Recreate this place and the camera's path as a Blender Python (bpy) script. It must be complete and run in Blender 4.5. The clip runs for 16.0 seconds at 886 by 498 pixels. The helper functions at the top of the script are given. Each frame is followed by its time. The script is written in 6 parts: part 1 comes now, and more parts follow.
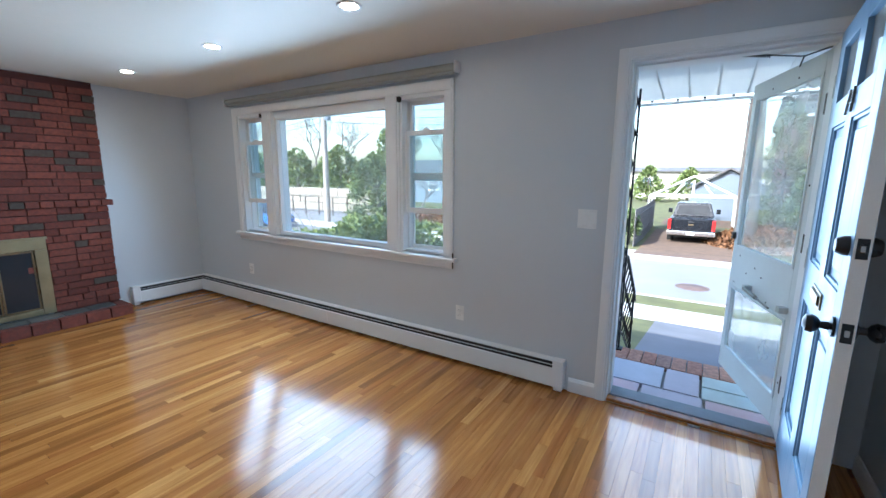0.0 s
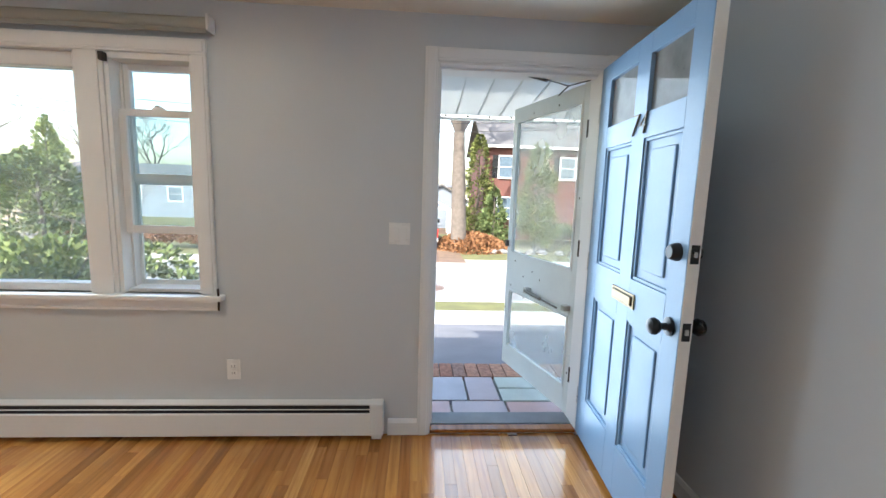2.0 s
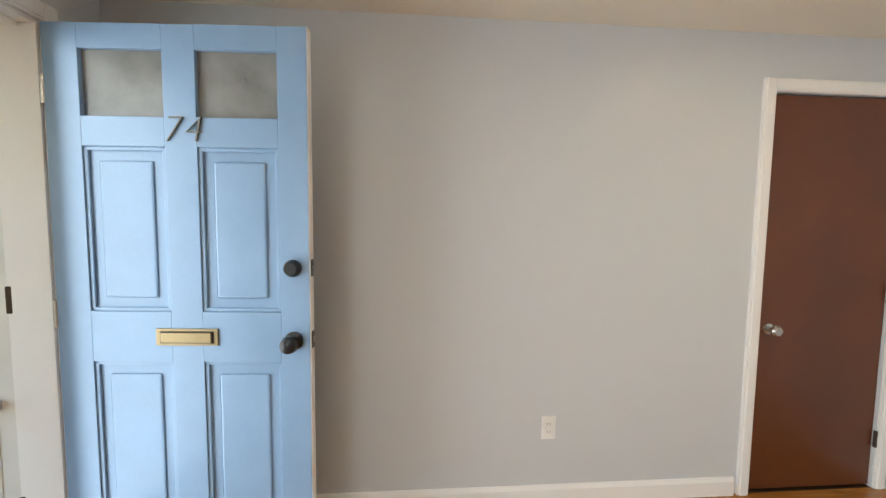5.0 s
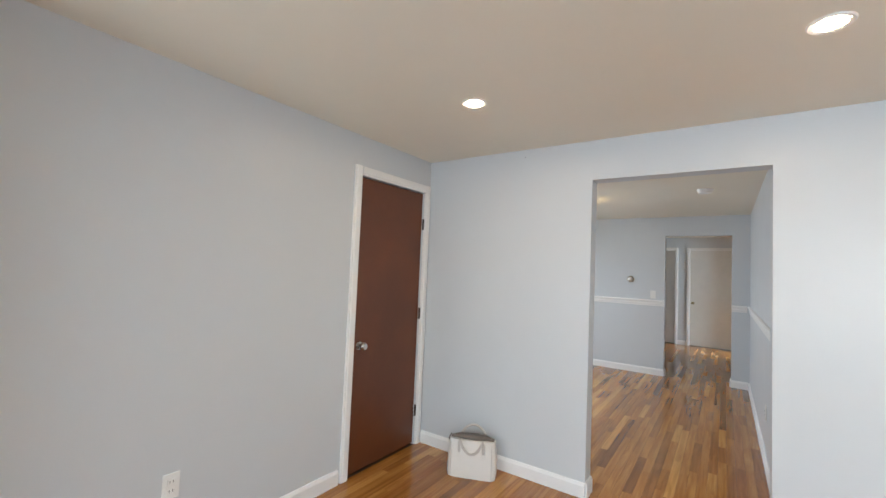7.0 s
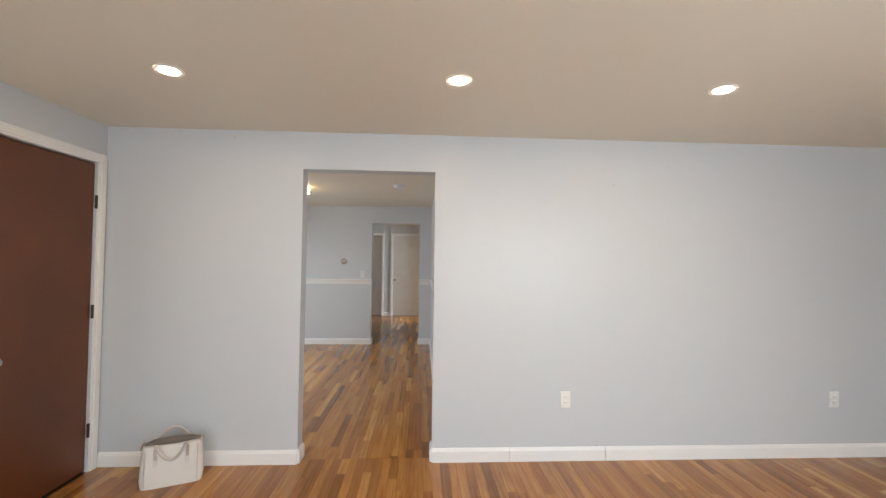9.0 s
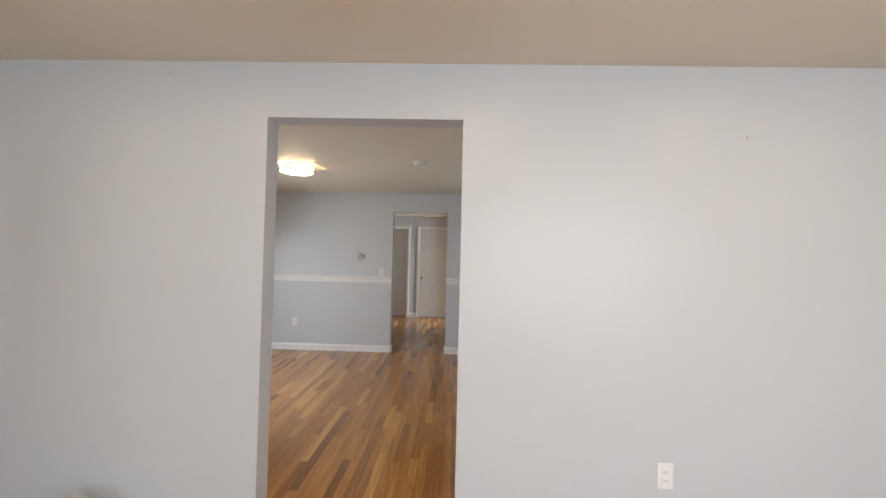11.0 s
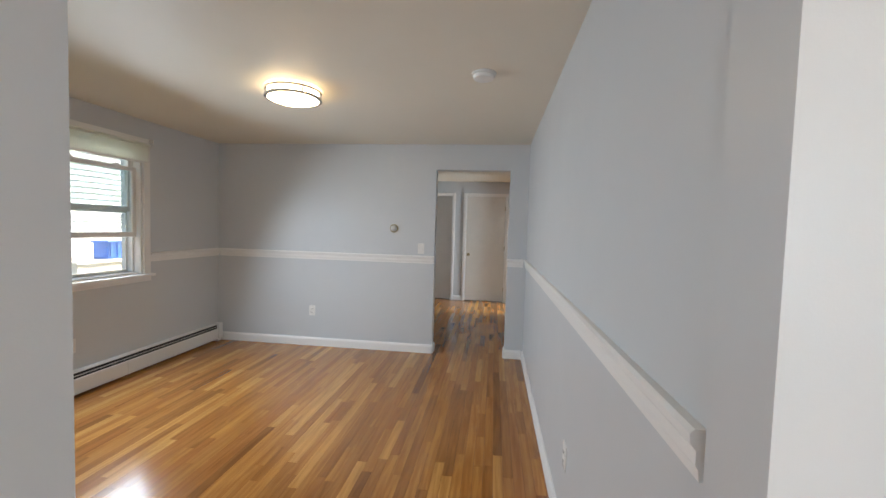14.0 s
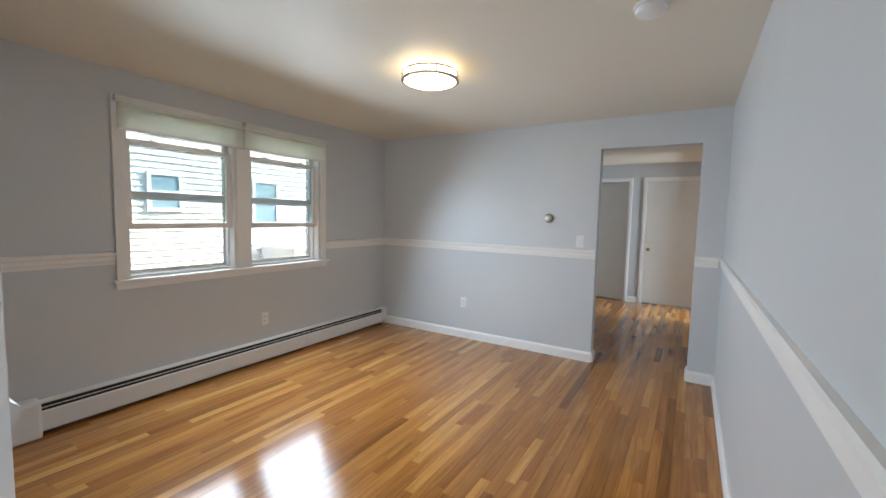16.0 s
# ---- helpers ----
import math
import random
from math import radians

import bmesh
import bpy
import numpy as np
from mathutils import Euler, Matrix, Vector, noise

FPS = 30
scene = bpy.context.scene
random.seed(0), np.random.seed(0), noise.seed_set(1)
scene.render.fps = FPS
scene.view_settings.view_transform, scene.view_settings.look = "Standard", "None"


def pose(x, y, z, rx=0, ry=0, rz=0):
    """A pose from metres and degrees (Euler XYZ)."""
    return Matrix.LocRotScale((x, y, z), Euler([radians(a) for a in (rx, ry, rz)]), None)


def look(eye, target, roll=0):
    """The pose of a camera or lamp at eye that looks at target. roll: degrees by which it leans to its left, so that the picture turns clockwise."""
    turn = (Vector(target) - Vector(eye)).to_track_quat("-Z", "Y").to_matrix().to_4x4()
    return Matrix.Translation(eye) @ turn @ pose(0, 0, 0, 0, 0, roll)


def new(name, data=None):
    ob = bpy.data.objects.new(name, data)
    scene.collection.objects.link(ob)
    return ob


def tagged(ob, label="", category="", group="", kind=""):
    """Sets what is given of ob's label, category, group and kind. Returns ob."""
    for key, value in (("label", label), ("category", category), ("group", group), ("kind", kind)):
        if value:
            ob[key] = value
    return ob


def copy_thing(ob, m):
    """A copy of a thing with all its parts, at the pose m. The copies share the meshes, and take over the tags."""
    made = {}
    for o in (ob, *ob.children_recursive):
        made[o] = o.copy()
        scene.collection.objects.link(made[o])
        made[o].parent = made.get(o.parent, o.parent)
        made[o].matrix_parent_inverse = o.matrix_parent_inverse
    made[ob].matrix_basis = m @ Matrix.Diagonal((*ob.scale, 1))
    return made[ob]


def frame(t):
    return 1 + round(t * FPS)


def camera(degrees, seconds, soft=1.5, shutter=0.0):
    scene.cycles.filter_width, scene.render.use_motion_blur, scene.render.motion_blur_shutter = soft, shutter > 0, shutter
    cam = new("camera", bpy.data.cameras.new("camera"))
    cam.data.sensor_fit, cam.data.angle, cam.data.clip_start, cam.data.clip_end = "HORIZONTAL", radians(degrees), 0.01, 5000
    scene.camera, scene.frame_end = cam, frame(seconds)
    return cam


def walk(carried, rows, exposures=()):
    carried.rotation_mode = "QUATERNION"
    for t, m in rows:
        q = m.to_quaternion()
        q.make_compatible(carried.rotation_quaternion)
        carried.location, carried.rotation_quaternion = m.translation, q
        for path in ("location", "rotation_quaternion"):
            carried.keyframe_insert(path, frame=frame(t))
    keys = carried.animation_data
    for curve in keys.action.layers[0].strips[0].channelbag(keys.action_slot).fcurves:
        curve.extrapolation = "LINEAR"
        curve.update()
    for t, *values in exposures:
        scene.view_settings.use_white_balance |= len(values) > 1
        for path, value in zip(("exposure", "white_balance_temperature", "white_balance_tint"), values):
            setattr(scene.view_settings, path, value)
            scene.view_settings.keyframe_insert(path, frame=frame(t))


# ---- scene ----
cam = camera(94.6, 16.0)

PATH = [
    (0, (-0.775, -2.647, 1.433), (-1.827, -0.983, 1.084), 0.4),
    (0.5, (-0.937, -2.635, 1.424), (-1.735, -0.834, 1.077), -0.6),
    (1, (-1.089, -2.6, 1.419), (-1.591, -0.695, 1.072), -0.7),
    (1.5, (-1.17, -2.437, 1.408), (-1.399, -0.473, 1.108), 0.6),
    (2, (-1.279, -2.238, 1.402), (-1.155, -0.261, 1.133), 1.8),
    (2.5, (-1.457, -2.044, 1.41), (-0.865, -0.152, 1.149), 1.7),
    (3, (-1.62, -1.847, 1.395), (-0.688, -0.095, 1.147), 1.8),
    (3.5, (-1.697, -1.661, 1.414), (-0.397, -0.155, 1.208), 2.3),
    (4, (-1.789, -1.49, 1.431), (-0.034, -0.556, 1.215), 0.8),
    (4.2, (-1.851, -1.439, 1.415), (0.021, -0.768, 1.195), 0.4),
    (6.3, (-1.94, -1.176, 1.431), (-0.273, -2.277, 1.51), 2.2),
    (6.5, (-1.968, -1.158, 1.448), (-0.415, -2.414, 1.551), 2.3),
    (7, (-2.062, -1.097, 1.425), (-0.925, -2.74, 1.52), 2.4),
    (7.5, (-2.128, -0.976, 1.418), (-1.356, -2.821, 1.403), 1.2),
    (8, (-2.079, -0.87, 1.417), (-1.856, -2.857, 1.368), 0.4),
    (8.5, (-2.071, -0.817, 1.415), (-2.121, -2.817, 1.41), 1.1),
    (9, (-2.179, -0.934, 1.417), (-2.281, -2.93, 1.473), 0.7),
    (9.2, (-2.229, -0.998, 1.419), (-2.324, -2.994, 1.504), 1.1),
    (11.3, (-2.237, -2.116, 1.395), (-2.175, -4.115, 1.419), 1.3),
    (11.5, (-2.204, -2.227, 1.388), (-2.147, -4.226, 1.401), 1.5),
    (12, (-2.081, -2.46, 1.4), (-2.024, -4.459, 1.372), 1.7),
    (12.5, (-2.046, -2.739, 1.394), (-1.969, -4.736, 1.324), 2.0),
    (13, (-1.987, -2.992, 1.371), (-1.896, -4.988, 1.287), 2.0),
    (13.5, (-1.933, -3.213, 1.371), (-1.848, -5.21, 1.296), 1.0),
    (14, (-1.985, -3.413, 1.401), (-1.739, -5.395, 1.3), 1.7),
    (14.5, (-2.055, -3.565, 1.394), (-1.601, -5.506, 1.231), 2.1),
    (15, (-2.05, -3.688, 1.387), (-1.459, -5.59, 1.203), 1.8),
    (15.5, (-2.065, -3.763, 1.38), (-1.265, -5.588, 1.213), 1.8),
    (16, (-2.101, -3.817, 1.382), (-1.067, -5.522, 1.222), 1.3),
]
EXPOSURE = [(0, 2.22, 5300, 7), (1.5, 2.42, 5900, 8), (3, 2.5, 7500, 12), (4, 2.68, 8300, 13), (6.5, 2.62, 6900, 12), (9, 2.42, 7600, 16), (12.5, 2.42, 7600, 17), (14, 2.5, 7200, 14), (16, 2.65, 6800, 12)]
walk(cam, [(t, look(eye, target, roll)) for t, eye, target, roll in PATH], EXPOSURE)

# ---- plan, metres ----
H = 2.315                 # ceiling
XW, YB = -6.04, -3.85     # living room: west wall, back wall; front wall y = 0, east wall x = 0
OPX0, OPX1, OPZ = -2.267, -1.335, 2.05
DX0, DX1, DY = -2.335, 1.25, -7.885   # dining room
HX0, HX1, HZ = -2.137, -1.335, 2.04   # hall opening
HALLY = -11.36

# ---- world and light ----
scene.cycles.max_bounces = 10
scene.cycles.diffuse_bounces = 6
SUN_EL, SUN_AZ = 40.0, 204.0          # degrees; azimuth clockwise from +y
world = bpy.data.worlds.new("sky_world")
scene.world = world
world.use_nodes = True
wn = world.node_tree
wn.nodes.clear()
w_out = wn.nodes.new("ShaderNodeOutputWorld")
w_bg = wn.nodes.new("ShaderNodeBackground")
w_sky = wn.nodes.new("ShaderNodeTexSky")
w_sky.sky_type = "NISHITA"
w_sky.sun_disc = False
w_sky.sun_elevation = radians(SUN_EL)
w_sky.sun_rotation = radians(SUN_AZ)
w_sky.air_density, w_sky.dust_density, w_sky.ozone_density = 1.3, 3.0, 1.0
w_bg.inputs["Strength"].default_value = 0.15
wn.links.new(w_sky.outputs["Color"], w_bg.inputs["Color"])
wn.links.new(w_bg.outputs["Background"], w_out.inputs["Surface"])
sun = new("sun", bpy.data.lights.new("sun", "SUN"))
sun.data.energy, sun.data.angle, sun.data.color = 2.5, radians(0.6), (1.0, 0.95, 0.87)
_el, _az = radians(SUN_EL), radians(SUN_AZ)
sun.matrix_world = look((0, 0, 0), (-math.sin(_az) * math.cos(_el), -math.cos(_az) * math.cos(_el), -math.sin(_el)))


def sky_lamp(name, at, target, w, h, watts, color=(0.67, 0.835, 1.0), spread=175):
    """The sky's light, gathered in a window's opening."""
    lamp = new(name, bpy.data.lights.new(name, "AREA"))
    lamp.data.shape, lamp.data.size, lamp.data.size_y, lamp.data.energy, lamp.data.color = "RECTANGLE", w, h, watts, color
    lamp.data.spread = radians(spread)
    lamp.matrix_world = look(at, target)


for lx, lw in ((-3.74, 1.42), (-2.66, 0.34), (-4.82, 0.34)):
    sky_lamp("sky_light_front_window", (lx, -0.2, 1.41), (lx + 0.1, -2.2, 0.76), lw, 1.1, 14.0 * lw / 2.1, spread=165)
sky_lamp("sky_light_entry", (-0.76, -0.03, 1.06), (-0.76, -2.0, 1.06), 0.78, 1.95, 4.0, spread=150)
for ly in (-6.43, -5.50):
    sky_lamp("sky_light_dining", (DX1 - 0.21, ly, 1.40), (-1.0, ly, 0.4), 0.66, 0.92, 4.2, (0.62, 0.80, 1.0), 155)
sky_lamp("sky_light_side_room", (-4.99, -10.55, 1.3), (-3.0, -10.55, 0.6), 1.2, 1.5, 45)

# ---- materials ----
def mat_new(name):
    m = bpy.data.materials.new(name)
    m.use_nodes = True
    nt = m.node_tree
    return m, nt, nt.nodes["Principled BSDF"]


def nd(nt, kind, **kw):
    n = nt.nodes.new(kind)
    for k, v in kw.items():
        n.inputs[k].default_value = v
    return n


def mix_color(nt, fac, a, b, mode="MIX"):
    n = nt.nodes.new("ShaderNodeMix")
    n.data_type, n.blend_type = "RGBA", mode
    for sock, v in ((n.inputs[0], fac), (n.inputs[6], a), (n.inputs[7], b)):
        if isinstance(v, bpy.types.NodeSocket):
            nt.links.new(v, sock)
        elif isinstance(v, (int, float)):
            sock.default_value = v
        else:
            sock.default_value = (*v, 1) if len(v) == 3 else v
    return n.outputs[2]


def coords(nt, scale=(1, 1, 1)):
    g = nt.nodes.new("ShaderNodeNewGeometry")
    mp = nt.nodes.new("ShaderNodeMapping")
    mp.inputs["Scale"].default_value = scale
    nt.links.new(g.outputs["Position"], mp.inputs["Vector"])
    return mp.outputs["Vector"]


def noise_tex(nt, scale, vec=None, detail=4.0, rough=0.55):
    n = nd(nt, "ShaderNodeTexNoise", Scale=scale, Detail=detail, Roughness=rough)
    nt.links.new(vec if vec is not None else coords(nt), n.inputs["Vector"])
    return n.outputs["Fac"]


def ramp(nt, fac, lo, hi, a=(0, 0, 0), b=(1, 1, 1)):
    r = nt.nodes.new("ShaderNodeValToRGB")
    e = r.color_ramp.elements
    e[0].position, e[1].position = lo, hi
    e[0].color, e[1].color = (*a, 1), (*b, 1)
    nt.links.new(fac, r.inputs["Fac"])
    return r.outputs["Color"]


def bump(nt, bsdf, height, strength=0.2, dist=0.002):
    b = nd(nt, "ShaderNodeBump", Strength=strength, Distance=dist)
    nt.links.new(height, b.inputs["Height"])
    nt.links.new(b.outputs["Normal"], bsdf.inputs["Normal"])


def plain(name, color, rough=0.5, metal=0.0, vary=0.12, scale=6.0, bumps=0.1, grain=180.0, coat=0.0):
    """A surface with two scales of variation: broad stains and fine grain."""
    m, nt, b = mat_new(name)
    dark = tuple(c * (1 - vary) for c in color)
    broad = ramp(nt, noise_tex(nt, scale), 0.35, 0.7)
    col = mix_color(nt, broad, dark, color)
    fine = noise_tex(nt, grain, detail=2.0)
    col = mix_color(nt, 0.12, col, mix_color(nt, fine, tuple(c * 0.6 for c in color), tuple(min(1, c * 1.25) for c in color)))
    nt.links.new(col, b.inputs["Base Color"])
    b.inputs["Metallic"].default_value = metal
    rr = nd(nt, "ShaderNodeMapRange")
    rr.inputs["To Min"].default_value, rr.inputs["To Max"].default_value = max(0.02, rough - 0.07), min(1, rough + 0.07)
    nt.links.new(broad, rr.inputs["Value"])
    nt.links.new(rr.outputs["Result"], b.inputs["Roughness"])
    b.inputs["Coat Weight"].default_value = coat
    if bumps:
        bump(nt, b, fine, bumps, 0.001)
    return m


def paint_wall(name, color, rough=0.34):
    """Rolled wall paint: orange-peel relief, faint patchy sheen."""
    m, nt, b = mat_new(name)
    broad = ramp(nt, noise_tex(nt, 1.1), 0.3, 0.75)
    col = mix_color(nt, broad, tuple(c * 0.955 for c in color), color)
    col = mix_color(nt, ramp(nt, noise_tex(nt, 9.0), 0.4, 0.7), tuple(c * 0.975 for c in color), col)
    nt.links.new(col, b.inputs["Base Color"])
    rr = nd(nt, "ShaderNodeMapRange")
    rr.inputs["To Min"].default_value, rr.inputs["To Max"].default_value = rough - 0.05, rough + 0.08
    nt.links.new(noise_tex(nt, 3.0), rr.inputs["Value"])
    nt.links.new(rr.outputs["Result"], b.inputs["Roughness"])
    b.inputs["Specular IOR Level"].default_value = 0.4
    bump(nt, b, noise_tex(nt, 220.0, detail=3.0), 0.12, 0.0012)
    return m


def oak(name, light=(0.53, 0.235, 0.056), dark=(0.235, 0.088, 0.020)):
    """Varnished strip oak; boards run along y, tone varies from board to board."""
    m, nt, b = mat_new(name)
    info = nt.nodes.new("ShaderNodeObjectInfo")
    geo = nt.nodes.new("ShaderNodeNewGeometry")
    add = nt.nodes.new("ShaderNodeMath")
    add.operation = "ADD"
    nt.links.new(info.outputs["Random"], add.inputs[0])
    nt.links.new(geo.outputs["Random Per Island"], add.inputs[1])
    fr = nt.nodes.new("ShaderNodeMath")
    fr.operation = "FRACT"
    nt.links.new(add.outputs[0], fr.inputs[0])
    tone = fr.outputs[0]
    # shift the grain from board to board
    comb = nt.nodes.new("ShaderNodeCombineXYZ")
    mul = nd(nt, "ShaderNodeMath")
    mul.operation = "MULTIPLY"
    nt.links.new(tone, mul.inputs[0])
    mul.inputs[1].default_value = 37.0
    nt.links.new(mul.outputs[0], comb.inputs[0])
    nt.links.new(mul.outputs[0], comb.inputs[1])
    vadd = nt.nodes.new("ShaderNodeVectorMath")
    vadd.operation = "ADD"
    nt.links.new(geo.outputs["Position"], vadd.inputs[0])
    nt.links.new(comb.outputs[0], vadd.inputs[1])
    mp = nt.nodes.new("ShaderNodeMapping")
    mp.inputs["Scale"].default_value = (16, 1.1, 1)
    nt.links.new(vadd.outputs[0], mp.inputs["Vector"])
    grain = nd(nt, "ShaderNodeTexNoise", Scale=1.6, Detail=6.0, Roughness=0.62, Distortion=0.8)
    nt.links.new(mp.outputs[0], grain.inputs["Vector"])
    mp2 = nt.nodes.new("ShaderNodeMapping")
    mp2.inputs["Scale"].default_value = (220, 5, 1)
    nt.links.new(vadd.outputs[0], mp2.inputs["Vector"])
    pores = nd(nt, "ShaderNodeTexNoise", Scale=1.5, Detail=3.0, Roughness=0.6)
    nt.links.new(mp2.outputs[0], pores.inputs["Vector"])
    cr = nt.nodes.new("ShaderNodeValToRGB")
    e = cr.color_ramp.elements
    e[0].position, e[0].color = 0.0, (*dark, 1)
    e[1].position, e[1].color = 1.0, (*[c * 1.06 for c in light], 1)
    for pos, k in ((0.06, 0.3), (0.22, 0.56), (0.55, 0.78), (0.85, 0.96)):
        q = e.new(pos)
        q.color = (*[d + (l - d) * k for d, l in zip(dark, light)], 1)
    for pos, c in ((0.40, (0.38, 0.145, 0.035)), (0.46, (0.46, 0.195, 0.048)), (0.95, (0.66, 0.34, 0.10))):
        e.new(pos).color = (*c, 1)
    nt.links.new(tone, cr.inputs["Fac"])
    g1 = ramp(nt, grain.outputs["Fac"], 0.36, 0.62, (0.58, 0.47, 0.37), (1, 1, 1))
    col = mix_color(nt, 0.62, cr.outputs["Color"], g1, "MULTIPLY")
    g2 = ramp(nt, pores.outputs["Fac"], 0.36, 0.5, (0.72, 0.64, 0.55), (1, 1, 1))
    col = mix_color(nt, 0.3, col, g2, "MULTIPLY")
    mp3 = nt.nodes.new("ShaderNodeMapping")
    mp3.inputs["Scale"].default_value = (1, 0.055, 1)
    nt.links.new(vadd.outputs[0], mp3.inputs["Vector"])
    wave = nd(nt, "ShaderNodeTexWave", Scale=6.0, Distortion=9.0, Detail=3.0)
    wave.inputs["Detail Scale"].default_value = 2.2
    nt.links.new(mp3.outputs[0], wave.inputs["Vector"])
    g3 = ramp(nt, wave.outputs["Fac"], 0.05, 0.45, (0.62, 0.52, 0.42), (1, 1, 1))
    col = mix_color(nt, 0.32, col, g3, "MULTIPLY")
    nt.links.new(col, b.inputs["Base Color"])
    rr = nd(nt, "ShaderNodeMapRange")
    rr.inputs["To Min"].default_value, rr.inputs["To Max"].default_value = 0.10, 0.24
    nt.links.new(noise_tex(nt, 2.5), rr.inputs["Value"])
    nt.links.new(rr.outputs["Result"], b.inputs["Roughness"])
    b.inputs["Specular IOR Level"].default_value = 0.5
    b.inputs["Coat Weight"].default_value = 0.2
    b.inputs["Coat Roughness"].default_value = 0.08
    bump(nt, b, grain.outputs["Fac"], 0.08, 0.002)
    return m


def brick_mat(name, a, b_, mortar_dust=0.25, smoky=(0.075, 0.06, 0.045)):
    m, nt, b = mat_new(name)
    info = nt.nodes.new("ShaderNodeObjectInfo")
    geo = nt.nodes.new("ShaderNodeNewGeometry")
    add = nt.nodes.new("ShaderNodeMath")
    add.operation = "ADD"
    nt.links.new(info.outputs["Random"], add.inputs[0])
    nt.links.new(geo.outputs["Random Per Island"], add.inputs[1])
    fr = nt.nodes.new("ShaderNodeMath")
    fr.operation = "FRACT"
    nt.links.new(add.outputs[0], fr.inputs[0])
    cr = nt.nodes.new("ShaderNodeValToRGB")
    e = cr.color_ramp.elements
    e[0].position, e[0].color = 0.0, (*a, 1)
    e[1].position, e[1].color = 0.86, (*b_, 1)
    for pos, c in ((0.87, smoky), (0.995, smoky)):
        e.new(pos).color = (*c, 1)
    nt.links.new(fr.outputs[0], cr.inputs["Fac"])
    n1 = noise_tex(nt, 35.0)
    col = mix_color(nt, ramp(nt, n1, 0.35, 0.7), mix_color(nt, 0.5, cr.outputs["Color"], (0.05, 0.025, 0.02)), cr.outputs["Color"])
    col = mix_color(nt, ramp(nt, noise_tex(nt, 7.0), 0.62, 0.8, (0, 0, 0), (mortar_dust,) * 3), col, (0.35, 0.3, 0.26))
    nt.links.new(col, b.inputs["Base Color"])
    b.inputs["Roughness"].default_value = 0.85
    bump(nt, b, noise_tex(nt, 120.0), 0.5, 0.004)
    return m


def stone_mat(name, ramp_cols, rough=0.75, scale=5.0):
    m, nt, b = mat_new(name)
    info = nt.nodes.new("ShaderNodeObjectInfo")
    cr = nt.nodes.new("ShaderNodeValToRGB")
    cr.color_ramp.interpolation = "CONSTANT"
    e = cr.color_ramp.elements
    e[0].position, e[0].color = 0.0, (*ramp_cols[0], 1)
    e[1].position, e[1].color = 1.0 / len(ramp_cols), (*ramp_cols[1], 1)
    for i, c in enumerate(ramp_cols[2:], 2):
        q = e.new(i / len(ramp_cols))
        q.color = (*c, 1)
    nt.links.new(info.outputs["Random"], cr.inputs["Fac"])
    n1 = noise_tex(nt, scale, detail=7.0)
    col = mix_color(nt, ramp(nt, n1, 0.3, 0.7), mix_color(nt, 0.35, cr.outputs["Color"], (0.12, 0.11, 0.11)), cr.outputs["Color"])
    nt.links.new(col, b.inputs["Base Color"])
    b.inputs["Roughness"].default_value = rough
    bump(nt, b, noise_tex(nt, 40.0, detail=6.0), 0.35, 0.004)
    return m


def glass_mat(name, tint=(0.93, 0.965, 0.96), haze=0.0, haze_color=(0.8, 0.82, 0.8)):
    """Window pane: clear, mirror-like sheen at its true strength, optional pale haze: painted reflection veil with
    dust, or obscured glass.
    """
    m = bpy.data.materials.new(name)
    m.use_nodes = True
    nt = m.node_tree
    nt.nodes.clear()
    out = nt.nodes.new("ShaderNodeOutputMaterial")
    tr = nd(nt, "ShaderNodeBsdfTransparent", Color=(*tint, 1))
    gl = nd(nt, "ShaderNodeBsdfGlossy", Roughness=0.01)
    lw = nd(nt, "ShaderNodeLayerWeight", Blend=0.5)
    pw = nt.nodes.new("ShaderNodeMath")
    pw.operation = "POWER"
    pw.inputs[1].default_value = 4.0
    nt.links.new(lw.outputs["Facing"], pw.inputs[0])
    fz = nd(nt, "ShaderNodeMapRange")
    fz.inputs["To Min"].default_value, fz.inputs["To Max"].default_value = 0.04, 0.75
    nt.links.new(pw.outputs[0], fz.inputs["Value"])
    mx = nt.nodes.new("ShaderNodeMixShader")
    nt.links.new(fz.outputs[0], mx.inputs[0])
    nt.links.new(tr.outputs[0], mx.inputs[1])
    nt.links.new(gl.outputs[0], mx.inputs[2])
    last = mx.outputs[0]
    # diffuse layer: whitens the pane like glare, dust or frosting
    if haze:
        df = nd(nt, "ShaderNodeBsdfDiffuse", Color=(*haze_color, 1))
        tl = nd(nt, "ShaderNodeBsdfTranslucent", Color=(*haze_color, 1))
        half = nd(nt, "ShaderNodeMixShader", Fac=0.5)
        nt.links.new(df.outputs[0], half.inputs[1])
        nt.links.new(tl.outputs[0], half.inputs[2])
        mx2 = nt.nodes.new("ShaderNodeMixShader")
        f = ramp(nt, noise_tex(nt, 3.0, detail=6.0), 0.3, 0.75, (haze * 0.5,) * 3, (haze * 1.4,) * 3)
        nt.links.new(f, mx2.inputs[0])
        nt.links.new(last, mx2.inputs[1])
        nt.links.new(half.outputs[0], mx2.inputs[2])
        last = mx2.outputs[0]
    nt.links.new(last, out.inputs["Surface"])
    return m


def glow(name, color, strength):
    m, nt, b = mat_new(name)
    b.inputs["Base Color"].default_value = (0.9, 0.9, 0.9, 1)
    b.inputs["Emission Color"].default_value = (*color, 1)
    b.inputs["Emission Strength"].default_value = strength
    return m


